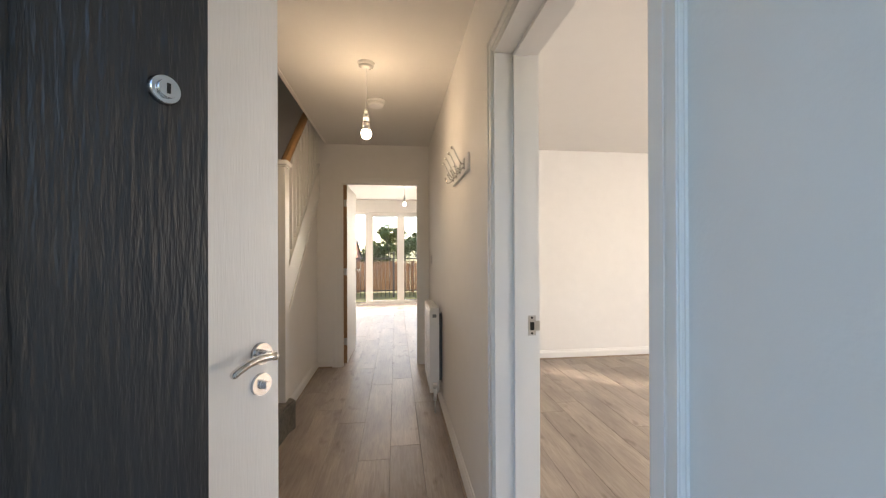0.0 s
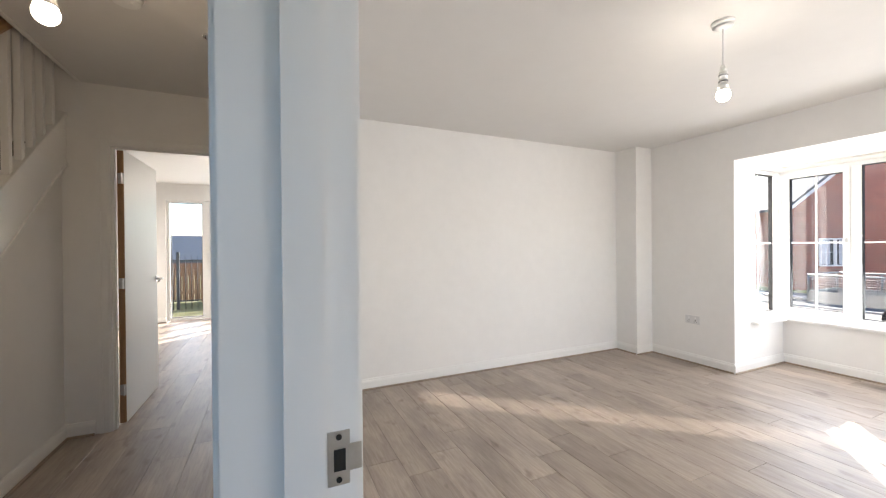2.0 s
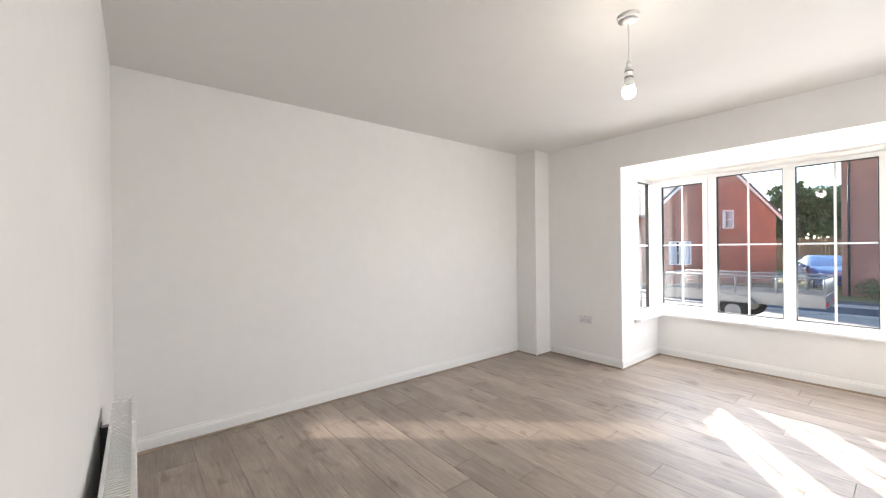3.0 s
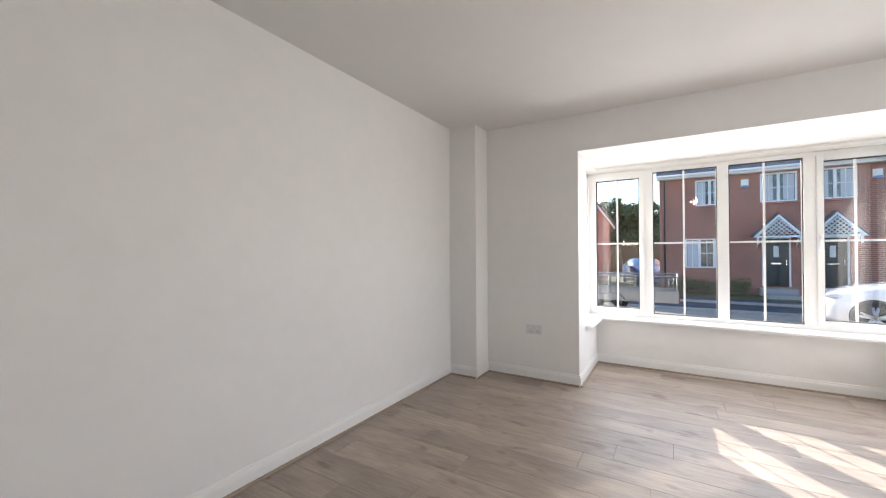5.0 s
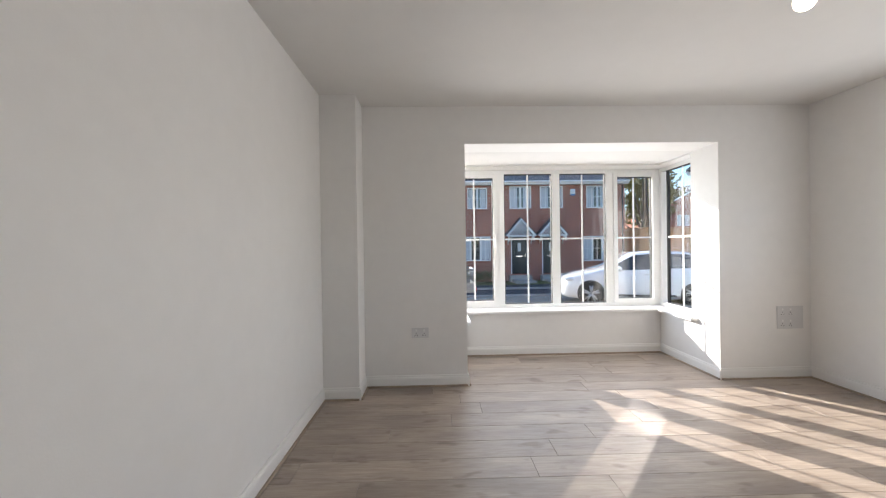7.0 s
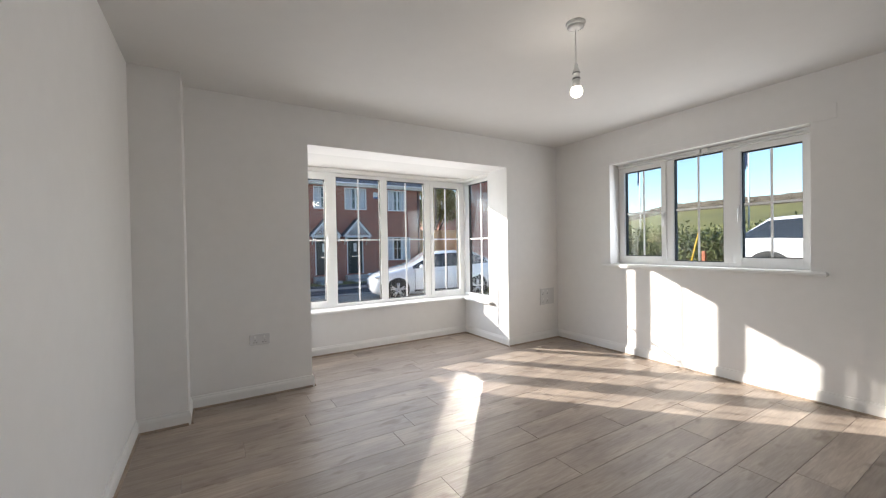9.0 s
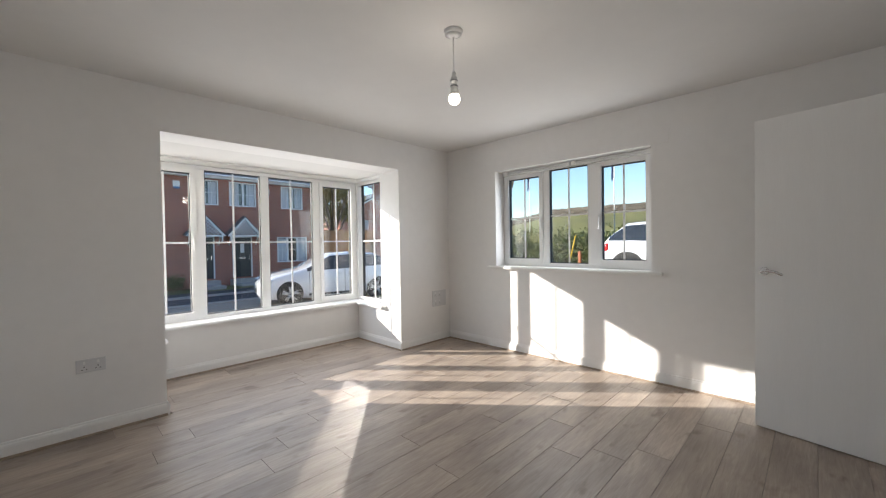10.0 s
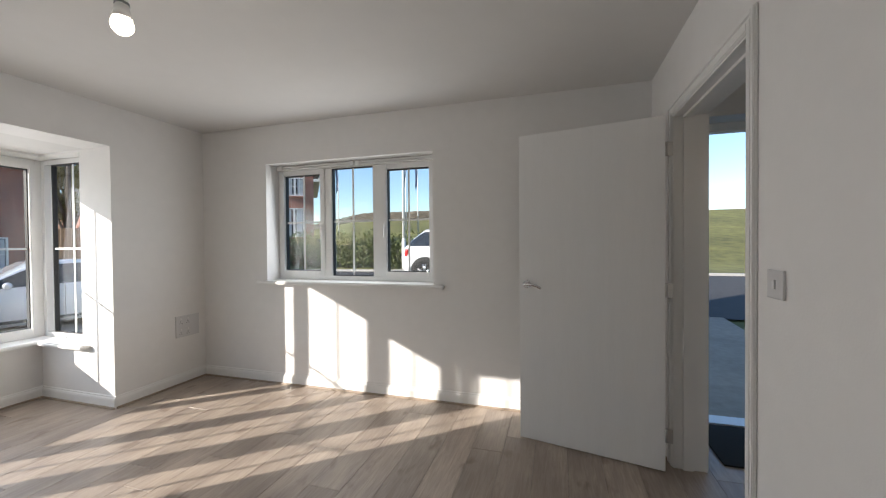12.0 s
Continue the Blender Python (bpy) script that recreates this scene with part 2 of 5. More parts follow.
ORANGE = material("orange_paint", (0.36, 0.11, 0.05), 0.6, vary=0.1)


# ---- mesh tools ----
def box(bm, x0, x1, y0, y1, z0, z1, mi=0, bevel=0.0):
    vs = [bm.verts.new(p) for p in ((x0, y0, z0), (x1, y0, z0), (x1, y1, z0), (x0, y1, z0), (x0, y0, z1), (x1, y0, z1), (x1, y1, z1), (x0, y1, z1))]
    fs = [bm.faces.new([vs[i] for i in f]) for f in ((3, 2, 1, 0), (4, 5, 6, 7), (0, 1, 5, 4), (1, 2, 6, 5), (2, 3, 7, 6), (3, 0, 4, 7))]
    for f in fs:
        f.material_index = mi
    if bevel:
        es = list({e for f in fs for e in f.edges})
        bmesh.ops.bevel(bm, geom=es, offset=bevel, segments=2, affect="EDGES", profile=0.6)


def tube(bm, a, b, r, r2=None, n=12, mi=0):
    a, b = Vector(a), Vector(b)
    d = b - a
    m = Matrix.Translation((a + b) / 2) @ d.to_track_quat("Z", "Y").to_matrix().to_4x4()
    out = bmesh.ops.create_cone(bm, cap_ends=True, segments=n, radius1=r, radius2=r if r2 is None else r2, depth=d.length, matrix=m)
    for f in {f for v in out["verts"] for f in v.link_faces}:
        f.material_index, f.smooth = mi, len(f.verts) == 4


def ball(bm, c, r, sx=1, sy=1, sz=1, n=16, mi=0):
    m = Matrix.Translation(c) @ Matrix.Diagonal((sx, sy, sz, 1))
    out = bmesh.ops.create_uvsphere(bm, u_segments=n, v_segments=n // 2 + 2, radius=r, matrix=m)
    for f in {f for v in out["verts"] for f in v.link_faces}:
        f.material_index, f.smooth = mi, True


def prism(bm, outline, axis, lo, hi, mi=0):
    """Extrude a flat outline of (u, v) along an axis: 'x' takes (y, z), 'y' takes (x, z), 'z' takes (x, y)."""
    put = {"x": lambda u, v, w: (w, u, v), "y": lambda u, v, w: (u, w, v), "z": lambda u, v, w: (u, v, w)}[axis]
    a = [bm.verts.new(put(u, v, lo)) for u, v in outline]
    b = [bm.verts.new(put(u, v, hi)) for u, v in outline]
    fs = [bm.faces.new(a), bm.faces.new(b)]
    k = len(a)
    fs += [bm.faces.new((a[i], a[(i + 1) % k], b[(i + 1) % k], b[i])) for i in range(k)]
    for f in fs:
        f.material_index = mi
    bmesh.ops.recalc_face_normals(bm, faces=fs)


def pipe(bm, pts, r, n=8, mi=0):
    """A round bar swept smoothly along a line of points."""
    pts = [Vector(p) for p in pts]
    fine = []
    for i in range(len(pts) - 1):
        p0, p1, p2, p3 = pts[max(i - 1, 0)], pts[i], pts[i + 1], pts[min(i + 2, len(pts) - 1)]
        for k in range(4):
            t = k / 4
            fine.append(0.5 * (2 * p1 + (p2 - p0) * t + (2 * p0 - 5 * p1 + 4 * p2 - p3) * t * t + (3 * p1 - p0 - 3 * p2 + p3) * t ** 3))
    fine.append(pts[-1])
    rings, side = [], None
    for i, p in enumerate(fine):
        d = (fine[min(i + 1, len(fine) - 1)] - fine[max(i - 1, 0)]).normalized()
        side = d.orthogonal() if side is None else side - d * side.dot(d)
        side.normalize()
        up = d.cross(side)
        rings.append([bm.verts.new(p + (side * math.cos(a) + up * math.sin(a)) * r) for a in (math.tau * q / n for q in range(n))])
    for a, b in zip(rings, rings[1:]):
        for i in range(n):
            f = bm.faces.new((a[i], a[(i + 1) % n], b[(i + 1) % n], b[i]))
            f.smooth, f.material_index = True, mi
    for ring_ in (rings[0], rings[-1]):
        bm.faces.new(ring_).material_index = mi


SPLIT = {"side_cover", "pipe", "curtain", "tail_light", "door_handle", "dark_trim", "door_mirror", "rocker", "slot", "pillar", "downpipe", "post_rail"}


def islands(bm):
    """The bmesh's unconnected pieces, each as its own bmesh."""
    left, out = set(bm.verts), []
    while left:
        stack, seen = [left.pop()], set()
        while stack:
            v = stack.pop()
            seen.add(v)
            for e in v.link_edges:
                o = e.other_vert(v)
                if o in left:
                    left.discard(o)
                    stack.append(o)
        piece, idx = bmesh.new(), {}
        for v in seen:
            idx[v] = piece.verts.new(v.co)
        for f in {f for v in seen for f in v.link_faces}:
            g = piece.faces.new([idx[v] for v in f.verts])
            g.material_index, g.smooth = f.material_index, f.smooth
        out.append(piece)
    return out


def finish(name, bm, mats, parent=None, at=None):
    if name in SPLIT:
        pieces = islands(bm)
        bm.free()
        for q in pieces[1:]:
            put(name, q, mats, parent, at)
        bm = pieces[0]
    return put(name, bm, mats, parent, at)


def put(name, bm, mats, parent=None, at=None):
    me = bpy.data.meshes.new(name)
    bm.to_mesh(me)
    bm.free()
    for m in (mats if isinstance(mats, (list, tuple)) else [mats]):
        me.materials.append(m)
    ob = new(name, me)
    if parent is not None:
        ob.parent = parent
    if at is not None:
        ob.matrix_basis = at
    return ob


def block(name, mats, *boxes, parent=None, at=None, bevel=0.0):
    bm = bmesh.new()
    for b in boxes:
        box(bm, *b, bevel=bevel)
    return finish(name, bm, mats, parent, at)


def empty(name, m=None):
    ob = new(name)
    ob.empty_display_size = 0.1
    if m is not None:
        ob.matrix_basis = m
    return ob


def wall(name, axis, p0, p1, u0, u1, z0, z1, holes, mats, label):
    """A wall with through openings (u0, u1, z0, z1); axis 'x': the wall runs along y, between x p0 and p1."""
    us = sorted({u0, u1, *[v for h in holes for v in h[:2]]})
    bm = bmesh.new()
    for a, b in zip(us, us[1:]):
        cuts = sorted((h[2], h[3]) for h in holes if h[0] <= a and h[1] >= b)
        lo = z0
        for c0, c1 in cuts + [(z1, z1)]:
            if c0 > lo + 1e-4:
                if axis == "x":
                    box(bm, p0, p1, a, b, lo, c0)
                else:
                    box(bm, a, b, p0, p1, lo, c0)
            lo = max(lo, c1)
    bmesh.ops.remove_doubles(bm, verts=bm.verts, dist=1e-5)
    return tagged(finish(name, bm, mats), label, "wall", kind="structure")


# ---- the house shell ----
CZ = 2.405
XW, XE, YS, YN = 0.38, 4.39, -0.84, 3.37
wall("wall_partition", "x", 0.215, XW, YS, YN, -0.03, CZ, [(-0.357, 0.577, -0.03, 2.025)], PAINT, "white painted partition between hall and living room")
wall("wall_south", "y", -1.14, YS, -2.05, XE + 0.3, -0.03, CZ + 0.25, [(-0.86, 0.18, -0.03, 2.12), (1.98, 3.628, 0.925, 2.05)], PAINT, "white painted front wall with window and entrance")
wall("wall_east", "x", XE, XE + 0.3, YS, YN + 4.9, -0.03, CZ + 0.25, [(-0.02, 2.205, -0.03, 2.083)], PAINT, "white painted wall with bay opening")
wall("wall_north", "y", YN, YN + 0.1, -2.05, XE, -0.03, CZ, [(-0.765, 0.125, -0.03, 2.02)], PAINT, "white painted wall, plain in the living room")
wall("wall_hall_west", "x", -0.98, -0.88, YS, 1.29, -0.03, CZ, [(-0.50, 0.31, -0.03, 2.02)], PAINT, "white painted hall wall with cloakroom door")
wall("wall_stair_south", "y", 1.19, 1.29, -1.95, -0.98, -0.03, 5.0, [], PAINT, "white painted wall beside the stair foot")
wall("wall_west", "x", -2.05, -1.95, YS, YN + 4.9, -0.03, 5.0, [], PAINT, "white painted outer wall")
wall("wall_stair_upper", "x", -0.88, -0.80, 1.19, YN + 0.1, CZ + 0.2, 5.0, [], PAINT, "white painted wall of the stairwell")
wall("wall_stair_north", "y", YN, YN + 0.1, -1.95, -0.88, CZ, 5.0, [], PAINT, "white painted wall of the stairwell")
wall("wall_rear", "y", 7.95, 8.25, -2.05, XE + 0.3, -0.03, CZ + 0.25, [(-1.36, 1.28, -0.03, 2.12)], PAINT, "white painted rear wall with glazed doors")

# boxed-in pipes in the corner
bm = bmesh.new()
box(bm, 4.13, XE, 3.085, YN, 0, CZ)
tagged(finish("wall_boxing", bm, PAINT), "white painted pipe boxing in the room corner", "wall", kind="structure")

# the bay: thick brick-and-plaster sides, the windows set near their outer faces
BX = 5.265
wall("wall_bay_front", "x", BX, BX + 0.275, -0.295, 2.48, -0.03, 2.5, [(-0.295, 2.48, 0.483, 2.065)], PAINT, "white painted low wall under the bay window")
wall("wall_bay_south", "y", -0.295, -0.02, XE + 0.3, BX, -0.03, 2.5, [(4.75, BX, 0.483, 2.065)], PAINT, "white painted bay cheek with side window")
wall("wall_bay_north", "y", 2.205, 2.48, XE + 0.3, BX, -0.03, 2.5, [(4.75, BX, 0.483, 2.065)], PAINT, "white painted bay cheek with side window")
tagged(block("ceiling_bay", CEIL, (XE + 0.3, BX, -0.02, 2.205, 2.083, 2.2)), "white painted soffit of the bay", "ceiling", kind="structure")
# bay roof out of view, added to block light along with the upper shell
bm = bmesh.new()
prism(bm, [(XE + 0.3, 2.5), (5.74, 2.5), (5.74, 2.56), (XE + 0.3, 3.2)], "y", -0.45, 2.63)
tagged(finish("roof_bay_shade", bm, SLATE), "unseen grey tiled lean-to roof, added to shade the bay", "roof", kind="structure")

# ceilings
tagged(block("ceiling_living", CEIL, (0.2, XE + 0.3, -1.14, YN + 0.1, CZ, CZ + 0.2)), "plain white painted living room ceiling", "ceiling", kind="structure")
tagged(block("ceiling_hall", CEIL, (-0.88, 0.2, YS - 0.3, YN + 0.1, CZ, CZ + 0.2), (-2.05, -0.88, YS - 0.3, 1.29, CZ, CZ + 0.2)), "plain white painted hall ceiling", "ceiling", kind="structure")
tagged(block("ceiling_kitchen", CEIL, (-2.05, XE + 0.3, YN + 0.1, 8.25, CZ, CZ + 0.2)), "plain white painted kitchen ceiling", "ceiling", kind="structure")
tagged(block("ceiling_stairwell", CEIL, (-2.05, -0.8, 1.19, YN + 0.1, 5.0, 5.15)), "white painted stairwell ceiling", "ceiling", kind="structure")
tagged(block("wall_kitchen_side", PAINT, (2.75, 2.85, YN + 0.1, 7.95, -0.03, CZ)), "white painted kitchen side wall", "wall", kind="structure")

# upper storey and roof shell: out of view, added so the house casts its shade
bm = bmesh.new()
box(bm, -2.05, XE + 0.3, -1.14, -0.9, CZ + 0.25, 5.2)
box(bm, XE + 0.06, XE + 0.3, -0.9, 8.25, CZ + 0.25, 5.2)
box(bm, -2.05, XE + 0.06, 8.01, 8.25, CZ + 0.25, 5.2)
tagged(finish("wall_shade_shell", bm, BRICK), "unseen red brick upper storey walls, added for shade", "wall", kind="structure")
bm = bmesh.new()
prism(bm, [(-1.5, 5.2), (8.6, 5.2), (3.55, 8.0)], "x", -2.4, 5.0)
tagged(finish("roof", bm, SLATE), "unseen grey tiled pitched roof, added for shade", "roof", kind="structure")

# floor bed and doorstep
floor = tagged(block("floor", SUB, (-2.05, BX, -1.14, 8.25, -0.3, -0.012)), "greige oak-effect laminate plank floor", "floor", kind="structure")


# ---- trims ----
def skirting(*runs):
    """Skirting along runs (x0, y0, x1, y1, nx, ny); n points into the room."""
    bm = bmesh.new()
    beads = bmesh.new()
    for x0, y0, x1, y1, nx, ny in runs:
        d = Vector((x1 - x0, y1 - y0, 0))
        out = []
        for w, z in ((0, 0), (0.015, 0), (0.015, 0.065), (0.012, 0.078), (0.008, 0.083), (0.006, 0.095), (0, 0.097)):
            out.append((w, z))
        for target, shape in ((bm, out), (beads, [(0.015, 0.0), (0.029, 0.0), (0.0285, 0.006), (0.025, 0.011), (0.015, 0.0135)])):
            a = [target.verts.new((x0 + nx * w, y0 + ny * w, z + 0.0005)) for w, z in shape]
            b = [target.verts.new((x1 + nx * w, y1 + ny * w, z + 0.0005)) for w, z in shape]
            k = len(a)
            fs = [target.faces.new(a), target.faces.new(b)] + [target.faces.new((a[i], a[(i + 1) % k], b[(i + 1) % k], b[i])) for i in range(k)]
            bmesh.ops.recalc_face_normals(target, faces=fs)
    return bm, beads


runs = [(XW, YN, 4.13, YN, 0, -1), (4.13, YN, 4.13, 3.085, -1, 0), (4.115, 3.085, XE, 3.085, 0, -1), (XE, 3.085, XE, 2.205, -1, 0),
        (XE - 0.015, 2.205, BX, 2.205, 0, -1), (BX, 2.205, BX, -0.02, -1, 0), (BX, -0.02, XE - 0.015, -0.02, 0, 1), (XE, -0.02, XE, YS, -1, 0),
        (XE, YS, XW, YS, 0, 1), (XW, YS, XW, -0.40, 1, 0), (XW, 0.645, XW, YN, 1, 0),
        (0.215, 0.645, 0.215, YN, -1, 0), (0.215, YS, 0.215, -0.40, -1, 0), (0.215, YN, 0.19, YN, 0, -1), (-0.83, YN, -0.99, YN, 0, -1),
        (-0.99, 2.02, -0.99, YN, 1, 0), (-0.88, 0.385, -0.88, 1.29, 1, 0),
        (-1.36, 7.95, -1.95, 7.95, 0, -1), (1.28, 7.95, 2.75, 7.95, 0, -1), (2.75, YN + 0.1, 2.75, 7.95, -1, 0), (-1.95, YN + 0.1, -1.95, 7.95, 1, 0)]
b1, b2 = skirting(*runs)
tagged(finish("baseboard", b1, TRIM), "white painted skirting board with moulded top", "skirting", kind="structure")
tagged(finish("trim_floor_bead", b2, material("bead_greige", (0.30, 0.235, 0.18), 0.5, vary=0.2, scale=8)), "greige wood-effect bead along the skirting", "trim", kind="structure")


def door_frame(name, axis, p0, p1, u0, u1, top, stop, label):
    """Lining, stop and moulded architraves round an opening. p0..p1: the wall's thickness; u0..u1, top: the clear opening."""
    root = empty(name)
    tagged(root, label, "door frame", kind="structure")

    def bx(bm, p, q, a, b, z0, z1, bev=0.0):
        if axis == "x":
            box(bm, p, q, a, b, z0, z1, bevel=bev)
        else:
            box(bm, a, b, p, q, z0, z1, bevel=bev)
    e = 0.003
    bm = bmesh.new()
    bx(bm, p0 - e, p1 + e, u0 - 0.032, u0, 0, top)
    bx(bm, p0 - e, p1 + e, u1, u1 + 0.032, 0, top)
    bx(bm, p0 - e, p1 + e, u0 - 0.032, u1 + 0.032, top, top + 0.032)
    finish("lining", bm, TRIM, root)
    bm = bmesh.new()
    s0, s1 = stop
    bx(bm, s0, s1, u0 - 0.001, u0 + 0.013, 0, top - 0.013)
    bx(bm, s0, s1, u1 - 0.013, u1 + 0.001, 0, top - 0.013)
    bx(bm, s0, s1, u0 - 0.001, u1 + 0.001, top - 0.013, top + 0.001)
    finish("stop", bm, TRIM, root)
    for p, way in ((p0, -1), (p1, 1)):
        bm = bmesh.new()
        for off, wid, th in ((0.008, 0.067, 0.009), (0.014, 0.030, 0.012), (0.052, 0.020, 0.015)):
            q = p + way * th
            lo, hi = min(p, q), max(p, q)
            a0, a1 = u0 - off - wid, u0 - off
            c0, c1 = u1 + off, u1 + off + wid
            bx(bm, lo, hi, a0, a1, 0, top + off + wid)
            bx(bm, lo, hi, c0, c1, 0, top + off + wid)
            bx(bm, lo, hi, a1, c0, top + off, top + off + wid)
        bmesh.ops.bevel(bm, geom=[ed for ed in bm.edges], offset=0.0025, segments=2, affect="EDGES")
        finish("architrave", bm, TRIM, root)
    return root


fr = door_frame("door_frame_1", "x", 0.215, XW, -0.325, 0.545, 1.993, (0.285, 0.335), "white painted living room door frame")
bm = bmesh.new()
box(bm, 0.340, 0.370, 0.5435, 0.5455, 0.935, 1.01, 0, 0.0)
box(bm, 0.348, 0.364, 0.5425, 0.544, 0.955, 0.985, 1)
for z in (0.943, 1.002):
    tube(bm, (0.355, 0.5415, z), (0.355, 0.544, z), 0.004, n=10, mi=1)
box(bm, 0.368, 0.386, 0.5425, 0.5445, 0.953, 0.990, 0)
finish("strike_plate", bm, [SATIN, DARKM], fr)
door_frame("door_frame_2", "y", YN, YN + 0.1, -0.733, 0.093, 1.985, (YN + 0.02, YN + 0.05), "white painted kitchen door frame")
door_frame("door_frame_3", "x", -0.98, -0.88, -0.468, 0.278, 1.985, (-0.955, -0.93), "white painted cloakroom door frame")


def lever(parent, m, flip=1, lock=False):
    """Lever on a round rose; local x along the lever, y out of the face."""
    bm = bmesh.new()
    tube(bm, (0, 0, 0), (0, 0.009, 0), 0.026, 0.025, n=24)
    tube(bm, (0, 0.009, 0), (0, 0.05, 0), 0.010, n=14)
    pts = [(0, 0.05, 0), (flip * 0.016, 0.055, 0.003), (flip * 0.042, 0.055, 0.004), (flip * 0.066, 0.053, 0.000), (flip * 0.086, 0.05, -0.009), (flip * 0.097, 0.048, -0.016)]
    pipe(bm, pts, 0.0088, n=14)
    ball(bm, pts[-1], 0.0088)
    ball(bm, pts[0], 0.010)
    if lock:
        tube(bm, (0, 0, -0.072), (0, 0.008, -0.072), 0.026, 0.025, n=24)
        tube(bm, (0, 0.008, -0.072), (0, 0.014, -0.072), 0.011, n=20)
        box(bm, -0.0025, 0.0025, 0.014, 0.024, -0.081, -0.063)
    return finish("handle", bm, CHROME, parent, m)


def hinge(parent, x, y, z):
    bm = bmesh.new()
    tube(bm, (0, 0, -0.038), (0, 0, 0.038), 0.0065, n=12)
    box(bm, -0.032, 0.0, -0.0015, 0.001, -0.038, 0.038)
    box(bm, 0.0, 0.0015, -0.001, 0.03, -0.038, 0.038)
    for zz in (-0.025, 0, 0.025):
        tube(bm, (-0.018, -0.001, zz), (-0.018, 0.0022, zz), 0.004, n=8)
    return finish("hinge", bm, SATIN, parent, pose(x, y, z))


def interior_door(name, m, width, side, label, edge=TRIM, height=1.981, lever_at=1.0, lock=False, faces=(1, -1)):
    """A flush leaf; local x from the hinge to the free edge, y through its thickness of 40 mm, side: +1 if the leaf lies to +y of the pin."""
    root = empty(name, m)
    tagged(root, label, "door")
    t = 0.040
    y0, y1 = (0, t) if side > 0 else (-t, 0)
    bm = bmesh.new()
    box(bm, 0.004, width, y0, y1, 0.007, 0.007 + height, bevel=0.0015)
    finish("leaf", bm, DOORW, root)
    if edge is not TRIM:
        block("lipping", edge, (-0.0, 0.0038, y0 + 0.001, y1 - 0.001, 0.01, height), parent=root)
    for f in faces:
        y = y1 if f > 0 else y0
        rot = pose(width - 0.05, y, lever_at) if f > 0 else pose(width - 0.05, y, lever_at) @ Matrix.Rotation(math.pi, 4, "Z")
        lever(root, rot, -1 if f > 0 else 1, lock and f < 0)
    return root


def towards(x0, y0, x1, y1):
    return pose(x0, y0, 0, 0, 0, math.degrees(math.atan2(y1 - y0, x1 - x0)))


d = interior_door("door_1", towards(0.425, -0.297, 1.25, -0.478), 0.836, 1, "white flush living room door standing open", lever_at=1.02)
for z in (0.21, 1.02, 1.80):
    hinge(d, 0.0, 0.041, z)
d = interior_door("door_2", towards(-0.728, YN + 0.104, -0.714, 4.274), 0.80, -1, "white flush kitchen door with oak lipping, open", OAKEDGE, lever_at=1.0)
for z in (0.25, 1.02, 1.78):
    hinge(d, -0.003, -0.035, z)
interior_door("door_3", towards(-0.865, -0.46, -0.442, 0.151), 0.742, 1, "white woodgrain cloakroom door standing ajar", lever_at=1.015, lock=True)

# ---- entrance door ----
root = empty("door_4", towards(-0.835, -1.02, -0.400, -0.365))
tagged(root, "anthracite woodgrain entrance door with glazed upper half, ajar", "door")
W4, H4 = 0.792, 2.03
bm = bmesh.new()
hole = (0.19, W4 - 0.19, 1.0, 1.85)
for b in ((0, hole[0], 0, H4), (hole[1], W4, 0, H4), (hole[0], hole[1], 0, hole[2]), (hole[0], hole[1], hole[3], H4)):
    box(bm, b[0], b[1], -0.044, -0.004, b[2] + 0.01, b[3] + 0.01)
finish("leaf", bm, ANTH, root)
block("inner_face", DOORW, (0, hole[0], -0.004, 0, 0.01, H4 + 0.01), (hole[1], W4, -0.004, 0, 0.01, H4 + 0.01), (hole[0], hole[1], -0.004, 0, 0.01, hole[2]), (hole[0], hole[1], -0.004, 0, hole[3] + 0.01, H4 + 0.01), parent=root)
bm = bmesh.new()
for i, (o, th) in enumerate(((0.0, 0.012), (0.018, 0.007))):
    for y0, y1 in ((-0.044 - th, -0.043), (-0.001, th)):
        w = 0.02
        a, b, c, e = hole[0] - 0.035 + o, hole[1] + 0.035 - o, hole[2] - 0.025 + o, hole[3] + 0.045 - o
        box(bm, a, a + w, y0, y1, c, e), box(bm, b - w, b, y0, y1, c, e), box(bm, a + w, b - w, y0, y1, c, c + w), box(bm, a + w, b - w, y0, y1, e - w, e)
bmesh.ops.bevel(bm, geom=list(bm.edges), offset=0.003, segments=2, affect="EDGES")
finish("moulding", bm, ANTH, root)
bm = bmesh.new()
mid = (hole[0] + hole[1]) / 2
box(bm, mid - 0.009, mid + 0.009, -0.030, -0.012, hole[2], hole[3] + 0.01)
for k in (1, 2):
    z = hole[2] + (hole[3] - hole[2]) * k / 3
    box(bm, hole[0], hole[1], -0.029, -0.013, z - 0.009, z + 0.009)
finish("glazing_bar", bm, UPVC, root)
p = block("pane", OBSC, (hole[0], hole[1], -0.026, -0.016, hole[2] + 0.01, hole[3] + 0.01), parent=root)
p.visible_shadow = False
bm = bmesh.new()
for z in (1.42,):
    tube(bm, (W4 - 0.045, -0.044, z), (W4 - 0.045, -0.050, z), 0.015, 0.0135, n=28)
    tube(bm, (W4 - 0.045, -0.050, z), (W4 - 0.045, -0.054, z), 0.0095, 0.0088, n=24)
    box(bm, W4 - 0.0465, W4 - 0.0435, -0.0548, -0.053, z - 0.005, z + 0.005, 1)
finish("lock_cylinder", bm, [CHROME, DARKM], root)
lever(root, pose(W4 - 0.075, -0.044, 0.935) @ Matrix.Rotation(math.pi, 4, "Z"), 1)
bm = bmesh.new()
box(bm, mid - 0.15, mid + 0.15, -0.002, 0.008, 0.86, 0.92, bevel=0.003)
